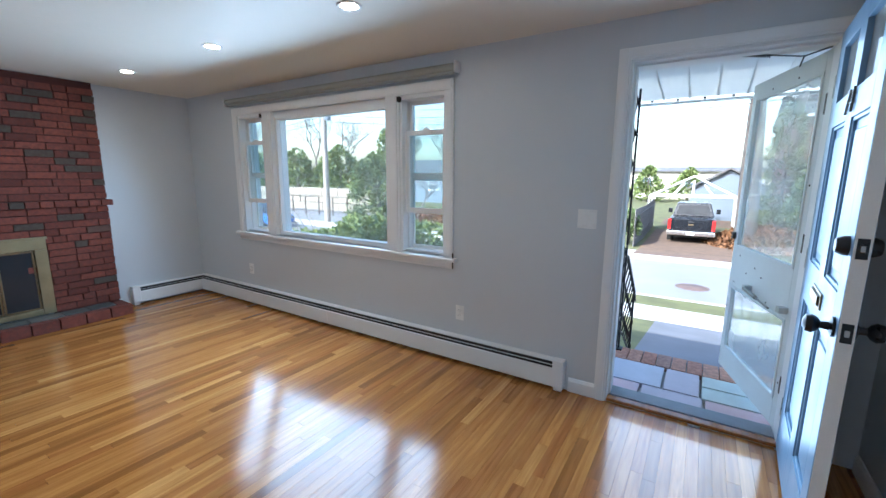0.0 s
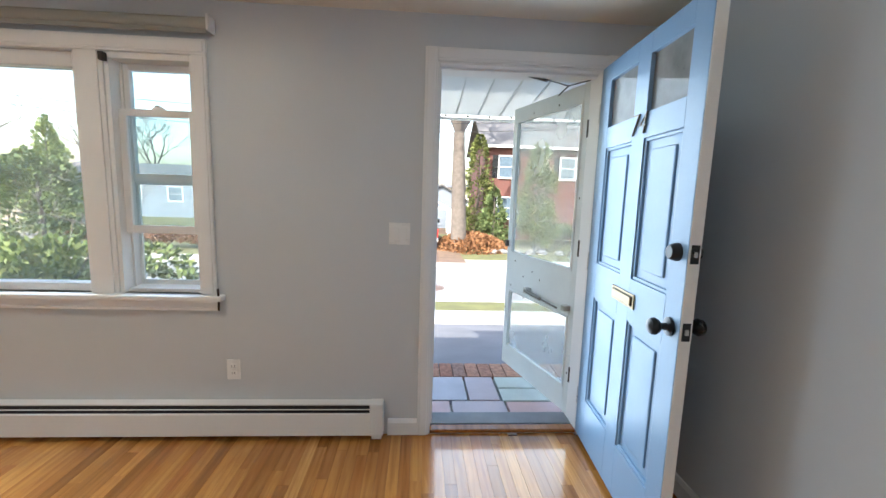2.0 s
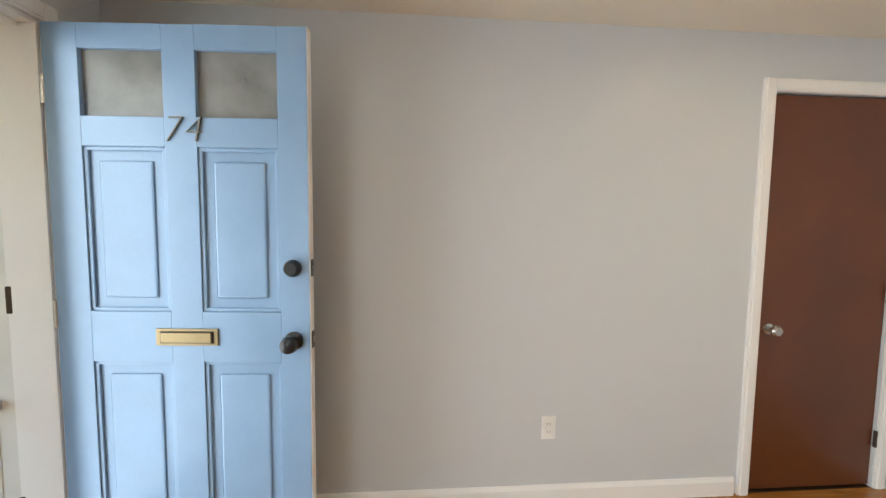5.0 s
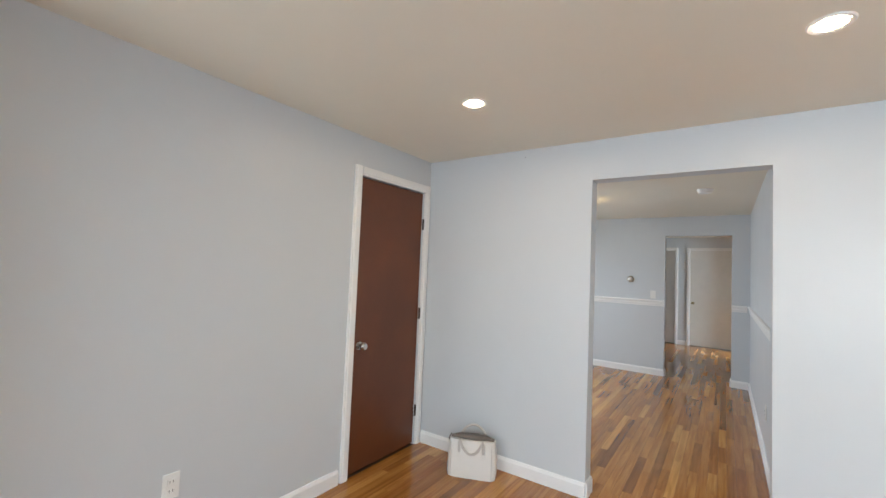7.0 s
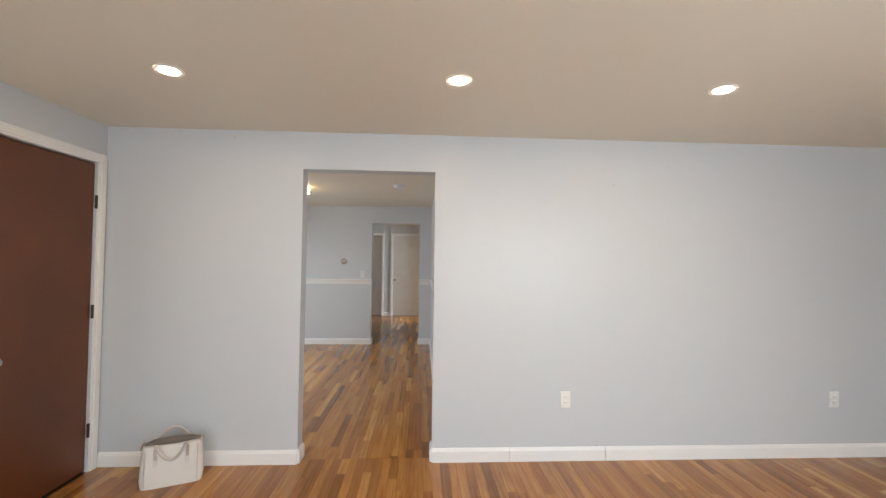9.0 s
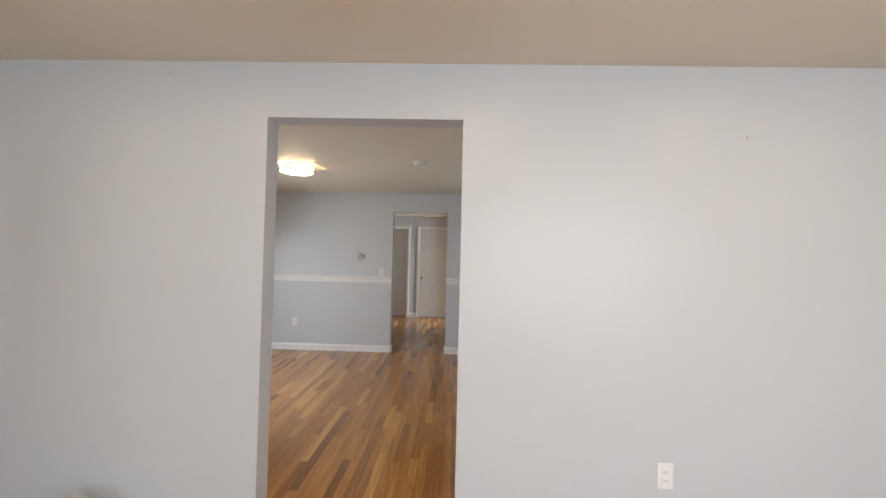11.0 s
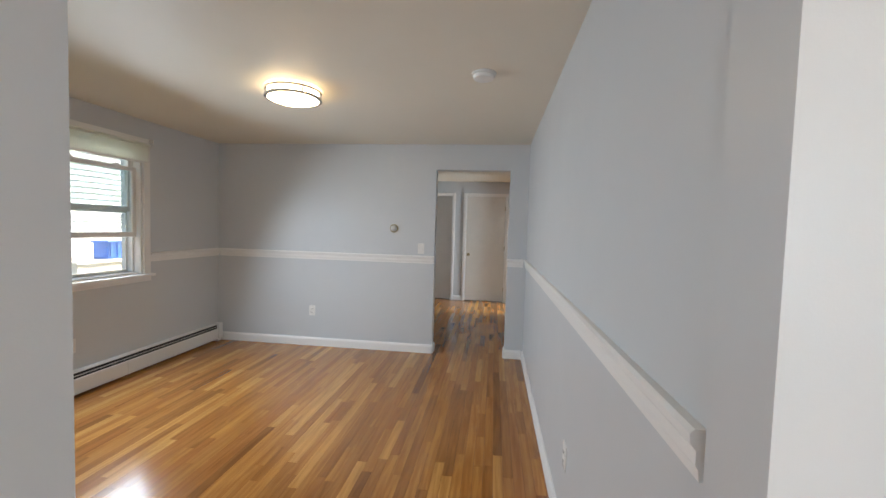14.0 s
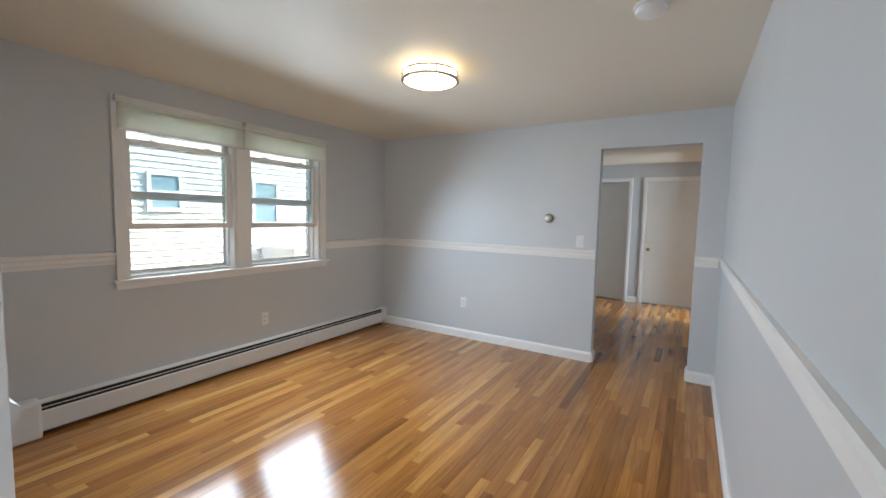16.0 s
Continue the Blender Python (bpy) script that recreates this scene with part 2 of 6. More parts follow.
M_WALL = paint_wall("wall_paint_blue_grey", (0.575, 0.602, 0.622))
# ceiling is white; warm lamp light and floor bounce are tinted into its colour
M_CEIL = paint_wall("ceiling_white_warm_lit", (0.78, 0.735, 0.63), 0.5)
M_TRIM = plain("trim_paint_white", (0.80, 0.795, 0.78), 0.45, vary=0.025, scale=1.5, bumps=0.04)
M_OAK = oak("oak_strip")
M_GAP = plain("floor_joint", (0.06, 0.03, 0.012), 0.7)
M_HEAT = plain("heater_enamel", (0.76, 0.76, 0.74), 0.5, vary=0.03, scale=1.2, bumps=0.0)
M_DARK = plain("dark_gap", (0.015, 0.015, 0.016), 0.7)
M_BLUE = plain("door_paint_blue", (0.19, 0.315, 0.465), 0.38, vary=0.08, bumps=0.12, grain=90)
M_BLACK = plain("black_iron", (0.016, 0.016, 0.018), 0.32, metal=0.3, vary=0.2)
M_BRASS = plain("brass", (0.27, 0.20, 0.11), 0.38, metal=0.9, vary=0.25)
M_OLDBRASS = plain("antique_brass", (0.36, 0.30, 0.17), 0.38, metal=0.8, vary=0.25)
M_STEEL = plain("brushed_steel", (0.55, 0.54, 0.52), 0.3, metal=0.95)
M_ALU = plain("storm_door_white", (0.76, 0.79, 0.77), 0.42, vary=0.12, bumps=0.08, scale=3)
M_PLATE = plain("plastic_white", (0.80, 0.80, 0.78), 0.3, vary=0.03, bumps=0.0)
M_BROWN = plain("door_brown_stain", (0.145, 0.042, 0.014), 0.36, vary=0.3, scale=2.5, bumps=0.1, grain=60)
M_BRONZE = plain("dark_bronze", (0.14, 0.125, 0.10), 0.4, metal=0.6)
M_SILL = plain("weathered_sill", (0.27, 0.28, 0.30), 0.6, vary=0.25, scale=8)
M_HINGE = plain("hinge_dark", (0.05, 0.035, 0.025), 0.4, metal=0.6)
M_DOORW = plain("interior_door_white", (0.70, 0.68, 0.64), 0.4, vary=0.06)
# haze on window and storm panes paints in reflected glare besides dust
M_GLASS = glass_mat("window_glass", (0.95, 0.97, 0.97), 0.09)
M_GLASS2 = glass_mat("window_glass_tinted", (0.88, 0.93, 0.94))
M_STORM = glass_mat("storm_glass", (0.94, 0.97, 0.975), 0.26)
M_FROST = glass_mat("door_light_glass", (0.75, 0.78, 0.78), 0.55, (0.55, 0.55, 0.53))
M_BRICK = brick_mat("fireplace_brick", (0.125, 0.028, 0.017), (0.235, 0.058, 0.034), 0.08)
M_PBRICK = brick_mat("porch_brick", (0.46, 0.20, 0.125), (0.58, 0.30, 0.19), 0.3, (0.40, 0.22, 0.16))
M_MORT = plain("mortar_dark", (0.075, 0.024, 0.017), 0.95, bumps=0.5)
M_SLATE = stone_mat("hearth_slate", [(0.06, 0.07, 0.068), (0.09, 0.10, 0.095), (0.045, 0.05, 0.055)], 0.45)
M_FLAG = stone_mat("porch_flagstone", [(0.34, 0.27, 0.29), (0.36, 0.38, 0.35), (0.42, 0.27, 0.26), (0.30, 0.32, 0.34), (0.40, 0.37, 0.31)], 0.55)
M_FIREGLASS = plain("smoked_glass", (0.02, 0.023, 0.026), 0.06, vary=0.1, bumps=0.0)
M_SHADE = plain("roller_fabric", (0.84, 0.86, 0.81), 0.8, vary=0.05, grain=400)
_nt = M_SHADE.node_tree
_tl = nd(_nt, "ShaderNodeBsdfTranslucent", Color=(0.92, 0.95, 0.91, 1))
_mx = nd(_nt, "ShaderNodeMixShader", Fac=0.65)
_nt.links.new(_nt.nodes["Principled BSDF"].outputs[0], _mx.inputs[1])
_nt.links.new(_tl.outputs[0], _mx.inputs[2])
_nt.links.new(_mx.outputs[0], _nt.nodes["Material Output"].inputs["Surface"])
M_SHADE2 = plain("roller_fabric_grey", (0.36, 0.365, 0.33), 0.85, vary=0.12, scale=3, grain=300)
M_BAG = plain("bag_leather", (0.70, 0.66, 0.61), 0.45, vary=0.06, grain=300)
M_BAGHANDLE = plain("bag_handle", (0.52, 0.47, 0.43), 0.45, vary=0.1, grain=300)
M_BAGTRIM = plain("bag_trim", (0.16, 0.13, 0.11), 0.4)
M_SPOT = glow("downlight_lens", (1.0, 0.85, 0.63), 37.0)
M_DRUM = glow("drum_diffuser", (1.0, 0.80, 0.50), 2.8)


# ---- builders ----
def box(bm, x0, x1, y0, y1, z0, z1, bev=0.0):
    vs = [bm.verts.new((x, y, z)) for z in (z0, z1) for y in (y0, y1) for x in (x0, x1)]
    fs = [bm.faces.new([vs[i] for i in f]) for f in ((0, 2, 3, 1), (4, 5, 7, 6), (0, 1, 5, 4), (2, 6, 7, 3), (0, 4, 6, 2), (1, 3, 7, 5))]
    if bev:
        es = list({e for f in fs for e in f.edges})
        bmesh.ops.bevel(bm, geom=es, offset=bev, segments=2, profile=0.6, affect="EDGES")
    return bm


def bx(x0, x1, y0, y1, z0, z1, bev=0.0):
    return box(bmesh.new(), min(x0, x1), max(x0, x1), min(y0, y1), max(y0, y1), z0, z1, bev)


def lathe(profile, m=None, seg=24, bm=None, cap=True):
    """Turned shape: (radius, height) pairs about local z, then posed by m."""
    bm = bm or bmesh.new()
    m = m or Matrix()
    rings = []
    for r, h in profile:
        rings.append([bm.verts.new(m @ Vector((r * math.cos(2 * math.pi * i / seg), r * math.sin(2 * math.pi * i / seg), h))) for i in range(seg)] if r > 1e-5 else [bm.verts.new(m @ Vector((0, 0, h)))])
    for a, b in zip(rings, rings[1:]):
        for i in range(seg):
            j = (i + 1) % seg
            q = [a[i % len(a)], a[j % len(a)], b[j % len(b)], b[i % len(b)]]
            q = list(dict.fromkeys(q))
            if len(q) > 2:
                bm.faces.new(q)
    for ring, flip in ((rings[0], True), (rings[-1], False)):
        if len(ring) > 1 and cap:
            bm.faces.new(ring[::-1] if flip else ring)
    return bm


def tube(pts, r, seg=8, bm=None, r_end=None):
    """A round bar along a run of points."""
    bm = bm or bmesh.new()
    pts = [Vector(p) for p in pts]
    rings, n = [], len(pts)
    for i, p in enumerate(pts):
        d = (pts[min(i + 1, n - 1)] - pts[max(i - 1, 0)]).normalized()
        a = d.orthogonal().normalized() if i == 0 else (prev - prev.dot(d) * d).normalized()
        prev = a
        b = d.cross(a)
        rad = r if r_end is None else r + (r_end - r) * i / (n - 1)
        rings.append([bm.verts.new(p + rad * (math.cos(2 * math.pi * k / seg) * a + math.sin(2 * math.pi * k / seg) * b)) for k in range(seg)])
    for a, b in zip(rings, rings[1:]):
        for k in range(seg):
            bm.faces.new((a[k], a[(k + 1) % seg], b[(k + 1) % seg], b[k]))
    bm.faces.new(rings[0][::-1])
    bm.faces.new(rings[-1])
    return bm


def prism(profile, axis, a0, a1, bm=None):
    """A profile of (u, z) pairs drawn out along x (u is y) or along y (u is x)."""
    bm = bm or bmesh.new()
    ends = [[bm.verts.new((a, u, z) if axis == "x" else (u, a, z)) for u, z in profile] for a in (a0, a1)]
    n = len(profile)
    for i in range(n):
        bm.faces.new((ends[0][i], ends[0][(i + 1) % n], ends[1][(i + 1) % n], ends[1][i]))
    bm.faces.new(ends[0][::-1])
    bm.faces.new(ends[1])
    return bm


def mesh_of(name, bm, material):
    bmesh.ops.recalc_face_normals(bm, faces=bm.faces)
    me = bpy.data.meshes.new(name)
    bm.to_mesh(me)
    bm.free()
    me.materials.append(material)
    return me


def smooth(ob, angle=40):
    ob.data.shade_smooth()
    ob.data.set_sharp_from_angle(angle=radians(angle))
    return ob


def solid(name, bm, material, label="", category="", kind="structure", group=""):
    return tagged(new(name, mesh_of(name, bm, material)), label, category, group, kind)


def thing(name, label, category, at=(0, 0, 0), rz=0.0, group="", kind=""):
    e = new(name)
    e.empty_display_size = 0.1
    e.matrix_basis = pose(*at, 0, 0, rz)
    return tagged(e, label, category, group, kind)


def part(name, bm, material, parent, label="", world_space=False):
    ob = new(name, mesh_of(name, bm, material))
    ob.parent = parent
    if world_space:
        ob.matrix_parent_inverse = parent.matrix_basis.inverted()
    if label:
        ob["label"] = label
    return ob


def part_of(name, data, parent, m, world_space=False):
    """One more part on a shared mesh."""
    ob = new(name, data)
    ob.parent = parent
    if world_space:
        ob.matrix_parent_inverse = parent.matrix_basis.inverted()
    ob.matrix_basis = m
    return ob


def wall_run(axis, a0, a1, t0, t1, z0, z1, holes=()):
    """A wall along an axis with openings (from, to, sill, head)."""
    bm = bmesh.new()

    def put(p, q, lo, hi):
        if q - p > 1e-4 and hi - lo > 1e-4:
            box(bm, *((p, q, t0, t1) if axis == "x" else (t0, t1, p, q)), lo, hi)
    last = a0
    for p, q, lo, hi in sorted(holes):
        put(last, p, z0, z1)
        put(p, q, z0, lo)
        put(p, q, hi, z1)
        last = q
    put(last, a1, z0, z1)
    return bm


# ---- structure ----
T = 0.22
WIN = (-5.05, -2.43, 0.82, 2.05)       # front window opening
FD = (-1.195, -0.30, 0.0, 2.085)        # front door opening
DW = (-6.83, -5.10, 0.885, 2.09)       # dining window opening
solid("wall_front", wall_run("x", XW - T, DX1 + T, 0, T, -0.9, H + 0.25, [WIN, FD]), M_WALL, "blue-grey painted front wall with window and entry", "wall")
solid("wall_east", wall_run("y", YB, 0, 0, 0.12, 0, H, [(-3.77, -3.06, 0, 2.04)]), M_WALL, "blue-grey painted side wall with closet doorway", "wall")
solid("wall_back", wall_run("x", XW, DX1, YB - 0.12, YB, 0, H, [(OPX0, OPX1, 0, OPZ)]), M_WALL, "pale blue-grey painted partition with plain opening", "wall")
solid("wall_west", wall_run("y", YB - 0.12, 0, XW - T, XW, -0.9, H + 0.25), M_WALL, "blue-grey painted wall beside the brick chimney", "wall")
solid("wall_closet", bx(DX1, DX1 + T, YB - 0.12, 0, -0.9, H + 0.25), M_WALL, "plain outer wall behind the closet", "wall")
solid("wall_dining_east", wall_run("y", DY - 0.12, YB - 0.12, DX1, DX1 + T, -0.9, H + 0.25, [DW]), M_WALL, "grey painted dining wall with double window", "wall")
solid("wall_dining_far", wall_run("x", DX0, DX1, DY - 0.12, DY, 0, H, [(HX0, HX1, 0, HZ)]), M_WALL, "grey painted dining wall with hall opening", "wall")
solid("wall_dining_west", bx(DX0 - 0.12, DX0, DY - 0.12, YB - 0.12, 0, H), M_WALL, "grey painted long dining wall with chair rail", "wall")
D2 = (-1.16, -0.45, 0, 2.03)
D1 = (-2.19, -1.44, 0, 2.03)
solid("wall_hall_end", wall_run("x", -4.0, DX1, HALLY - 0.12, HALLY, 0, H, [D1, D2]), M_WALL, "grey painted hall end wall with two doors", "wall")
solid("wall_hall_west", wall_run("y", HALLY, DY - 0.12, -2.62, -2.5, 0, H, [(-11.1, -10.3, 0, 2.04)]), M_WALL, "grey painted hall side wall with doorway", "wall")
solid("wall_hall_east", bx(0.3, 0.42, HALLY, DY - 0.12, 0, H), M_WALL, "grey painted hall side wall", "wall")
solid("wall_side_room", wall_run("y", HALLY - 0.12, DY, -5.2, -5.0, -0.9, H, [(-11.2, -9.9, 0.5, 2.1)]), M_WALL, "plain wall of the side room with window opening", "wall")
solid("wall_side_room_back", bx(-5.0, -2.62, DY - 0.12, DY, 0, H), M_WALL, "plain wall closing the side room", "wall")
solid("wall_rear", bx(-5.2, DX1 + T, HALLY - 1.7, HALLY - 1.5, -0.9, H + 0.2), M_WALL, "plain outer wall at the rear", "wall")
solid("wall_rear_west", bx(-5.2, -5.0, HALLY - 1.5, HALLY - 0.12, -0.9, H), M_WALL, "plain outer wall at the rear", "wall")
solid("wall_rear_east", bx(DX1, DX1 + T, HALLY - 1.5, DY - 0.12, -0.9, H), M_WALL, "plain outer wall at the rear", "wall")
solid("ceiling_living", bx(XW, DX1, YB, 0, H, H + 0.15), M_CEIL, "smooth white painted ceiling", "ceiling")
solid("ceiling_dining", bx(-5.2, DX1, HALLY - 1.5, YB, H, H + 0.15), M_CEIL, "smooth white painted ceiling", "ceiling")
solid("subfloor", bx(-5.2, DX1, HALLY - 1.5, YB - 0.06, -0.25, -0.012), M_GAP, "dark floor base under the oak strips", "floor")
floor_living = solid("floor_living", bx(XW, DX1, YB - 0.06, 0.0, -0.25, -0.012), M_GAP, "varnished oak strip floor of the living room", "floor")
floor_dining = solid("floor_dining", bx(-5.0, DX1, HALLY - 1.4, YB - 0.062, -0.011, -0.0105), M_GAP, "varnished oak strip floor of the dining room and hall", "floor")
# simple unseen roof added over the house, so that it throws its shade on the front yard
M_ROOF = plain("roof_shingle", (0.09, 0.085, 0.08), 0.9, bumps=0.6, grain=40)
rf = prism([(0.62, H + 0.26), (-6.4, H + 2.6), (-13.6, H + 0.26)], "x", XW - 0.6, DX1 + 0.6)
solid("roof", rf, M_ROOF, "dark unseen gable roof, added to shade the front yard", "roof")


def baseboard(name, axis, a0, a1, face, sgn, h=0.095):
    """Face: the wall's plane; sgn: the way into the room."""
    d = 0.016 * sgn
    pr = [(face, 0), (face + d, 0), (face + d, h - 0.02), (face + d * 0.55, h - 0.004), (face + d * 0.4, h), (face, h)]
    return solid(name, prism(pr, axis, a0, a1), M_TRIM, "white painted wooden baseboard", "baseboard")


baseboard("baseboard_front", "x", -1.43, -1.256, 0, -1)
baseboard("baseboard_east", "y", -2.975, -0.02, 0, -1)
for a0, a1 in ((OPX1, -0.02), (-2.816, OPX0), (-3.506, -2.82), (XW + 0.01, -3.511)):
    baseboard("baseboard_back", "x", a0, a1, YB, 1)
baseboard("baseboard_opening", "y", YB - 0.12, YB, OPX1, -1)
baseboard("baseboard_opening", "y", YB - 0.12, YB, OPX0, 1)
baseboard("baseboard_dining_far", "x", HX1, DX1, DY, 1)
baseboard("baseboard_dining_far", "x", DX0 + 0.017, HX0, DY, 1)
baseboard("baseboard_dining_west", "y", DY, YB - 0.12, DX0, 1)
baseboard("baseboard_dining_north", "x", OPX1 + 0.02, DX1, YB - 0.12, -1)
baseboard("baseboard_hall_end", "x", -1.375, -1.225, HALLY, 1)
baseboard("baseboard_hall_reveal", "y", DY - 0.12, DY, HX1, -1)
baseboard("baseboard_hall_reveal", "y", DY - 0.12, DY, HX0, 1)


def chair_rail(name, axis, a0, a1, face, sgn):
    pr = [(face + d * sgn, z) for d, z in ((0, 1.004), (0.009, 1.004), (0.011, 1.024), (0.016, 1.031), (0.016, 1.055), (0.021, 1.061), (0.026, 1.068), (0.027, 1.083), (0.019, 1.091), (0, 1.091))]
    return solid(name, prism(pr, axis, a0, a1), M_TRIM, "white moulded wooden chair rail", "trim")


chair_rail("trim_rail_far", "x", HX1, DX1 - 0.03, DY, 1)
chair_rail("trim_rail_far", "x", DX0 + 0.03, HX0, DY, 1)
chair_rail("trim_rail_west", "y", DY, -4.10, DX0, 1)
chair_rail("trim_rail_north", "x", -1.255, DX1 - 0.03, YB - 0.12, -1)
chair_rail("trim_rail_east", "y", DY, -6.902, DX1, -1)
chair_rail("trim_rail_east", "y", -5.028, YB - 0.12, DX1, -1)


def casing(name, axis, a0, a1, head, face, sgn, w=0.062, z0=0.0):
    """Door casing: two legs and a head with an inner step."""
    bm = bmesh.new()
    for p, q, lo, hi in ((a0 - w, a0, z0, head + w), (a1, a1 + w, z0, head + w), (a0, a1, head, head + w)):
        for d, ins in ((0.016, 0.0), (0.021, 0.012)):
            lo_, hi_ = (lo, hi) if hi - lo > w + 0.01 else (lo + ins, hi - ins * 0.5)
            t0, t1 = sorted((face, face + d * sgn))
            p_, q_ = (p + ins, q - ins) if q - p <= w + 0.01 else (p, q)
            box(bm, *((p_, q_, t0, t1) if axis == "x" else (t0, t1, p_, q_)), lo_, hi_, 0.003)
    return solid(name, bm, M_TRIM, "white painted door casing", "trim")


# ---- front window ----
def double_hung(win, x0, x1, z0, z1, put, raised=0.30):
    """One double-hung unit in an opening: jambs, outer upper sash, inner lower sash pushed up, storm pane behind. put maps (u, depth, z) boxes."""
    def sash(name, d0, d1, lo, hi, glass, st=0.036, top=0.034, bot=0.042):
        bm = bmesh.new()
        for b in ((x0 + 0.02, x0 + 0.02 + st, lo, hi), (x1 - 0.02 - st, x1 - 0.02, lo, hi), (x0 + 0.02 + st, x1 - 0.02 - st, lo, lo + bot), (x0 + 0.02 + st, x1 - 0.02 - st, hi - top, hi)):
            put(bm, b[0], b[1], d0, d1, b[2], b[3], 0.003)
        s = part(name, bm, M_TRIM, win)
        g = bmesh.new()
        mid = (d0 + d1) / 2
        put(g, x0 + 0.02 + st, x1 - 0.02 - st, mid - 0.002, mid + 0.002, lo + bot, hi - top, 0)
        p = part("pane", g, glass, s)
        p.visible_shadow = False
        return s
    bm = bmesh.new()
    put(bm, x0, x0 + 0.02, 0.0, 0.17, z0, z1, 0.002)
    put(bm, x1 - 0.02, x1, 0.0, 0.17, z0, z1, 0.002)
    put(bm, x0 + 0.02, x1 - 0.02, 0.0, 0.17, z1 - 0.03, z1, 0.002)
    put(bm, x0 + 0.02, x1 - 0.02, 0.03, 0.17, z0, z0 + 0.02, 0.002)
    for a in (x0 + 0.02, x1 - 0.032):
        put(bm, a, a + 0.012, 0.075, 0.085, z0 + 0.02, z1 - 0.03, 0)
    part("jamb", bm, M_TRIM, win)
    mz = (z0 + z1) / 2 - 0.02
    sash("upper_sash", 0.09, 0.12, mz, z1 - 0.03, M_GLASS2)
    lo = z0 + 0.02 + raised
    low = sash("lower_sash", 0.045, 0.075, lo, lo + (mz - z0) + 0.05, M_GLASS2)
    k = bmesh.new()
    for f in ((0.5,) if x1 - x0 < 0.6 else (0.25, 0.75)):
        u = x0 + (x1 - x0) * f
        top = lo + (mz - z0) + 0.05
        put(k, u - 0.03, u + 0.03, 0.05, 0.075, top, top + 0.012, 0.004)
        put(k, u - 0.012, u + 0.012, 0.042, 0.07, top + 0.012, top + 0.022, 0.003)
    part("sash_lock", k, M_PLATE, low)
    st = bmesh.new()
    put(st, x0 + 0.02, x0 + 0.035, 0.14, 0.155, z0 + 0.02, z1 - 0.03, 0)
    put(st, x1 - 0.035, x1 - 0.02, 0.14, 0.155, z0 + 0.02, z1 - 0.03, 0)
    put(st, x0 + 0.035, x1 - 0.035, 0.14, 0.155, z0 + 0.02, z0 + 0.045, 0)
    put(st, x0 + 0.035, x1 - 0.035, 0.14, 0.155, mz - 0.015, mz + 0.015, 0)
    sf = part("storm_frame", st, M_ALU, win)
    g = bmesh.new()
    put(g, x0 + 0.035, x1 - 0.035, 0.146, 0.149, z0 + 0.045, z1 - 0.03, 0)
    part("storm_pane", g, M_GLASS, sf).visible_shadow = False


def put_front(bm, u0, u1, d0, d1, z0, z1, bev=0):
    box(bm, u0, u1, d0, d1, z0, z1, bev)


def put_east(bm, u0, u1, d0, d1, z0, z1, bev=0):
    box(bm, DX1 + d0, DX1 + d1, u0, u1, z0, z1, bev)


win1 = thing("window_1", "white wooden picture window between two double-hung sashes", "window", kind="structure")
bm = bmesh.new()
for x0, x1, z0, z1, d in ((-5.12, -5.05, 0.82, 2.05, 0.02), (-2.43, -2.357, 0.82, 2.05, 0.02), (-5.12, -2.357, 2.05, 2.125, 0.022)):
    box(bm, x0, x1, -d, 0, z0, z1, 0.004)
    box(bm, x0 + 0.012, x1 - 0.012, -d - 0.006, -d + 0.001, z0 + (0.012 if z1 > 2.1 else 0), z1 - 0.012, 0.003)
part("window_frame", bm, M_TRIM, win1)
bm = bmesh.new()
box(bm, -5.16, -2.317, -0.055, 0.05, 0.792, 0.82, 0.006)
part("window_sill", bm, M_TRIM, win1)
bm = bmesh.new()
box(bm, -5.13, -2.347, -0.02, 0, 0.735, 0.792, 0.004)
box(bm, -5.13, -2.347, -0.026, -0.018, 0.735, 0.752, 0.003)
part("apron", bm, M_TRIM, win1)
for x0, x1 in ((-4.62, -4.48), (-3.0, -2.86)):
    bm = bx(x0, x1, -0.012, 0.17, 0.82, 2.05, 0.003)
    box(bm, x0 + 0.02, x1 - 0.02, -0.022, -0.011, 0.82, 2.05, 0.003)
    part("mullion", bm, M_TRIM, win1)
double_hung(win1, -5.05, -4.62, 0.82, 2.05, put_front)
double_hung(win1, -2.86, -2.43, 0.82, 2.05, put_front)
bm = bmesh.new()
for x0, x1, z0, z1 in ((-4.48, -4.445, 0.82, 2.05), (-3.035, -3.0, 0.82, 2.05), (-4.445, -3.035, 0.82, 0.862), (-4.445, -3.035, 1.975, 2.05)):
    box(bm, x0, x1, 0.03, 0.11, z0, z1, 0.003)
ps = part("picture_sash", bm, M_TRIM, win1)
part("pane", bx(-4.445, -3.035, 0.068, 0.073, 0.862, 1.975), M_GLASS, ps).visible_shadow = False
for x in (-2.86, -4.62):
    part("shade_bracket", bx(x - 0.004, x + 0.02, -0.035, -0.002, 2.0, 2.04, 0.004), M_HINGE, win1, "small dark roller bracket")

rod = thing("roller_blind", "rolled-up beige fabric blind on a long rod above the window", "blind")
bm = lathe([(0.0, 0), (0.026, 0), (0.026, 2.84), (0.0, 2.84)], pose(-5.16, -0.045, 2.19, 0, 90, 0), 20)
smooth(part("roll", bm, M_SHADE2, rod))
for x in (-5.17, -2.325):
    bm = bx(x, x + 0.012, -0.075, 0.0, 2.15, 2.225, 0.004)
    part("bracket", bm, M_TRIM, rod)
bm = bx(-5.15, -2.335, -0.05, -0.044, 2.142, 2.165, 0.002)
part("hem_bar", bm, M_SHADE2, rod)
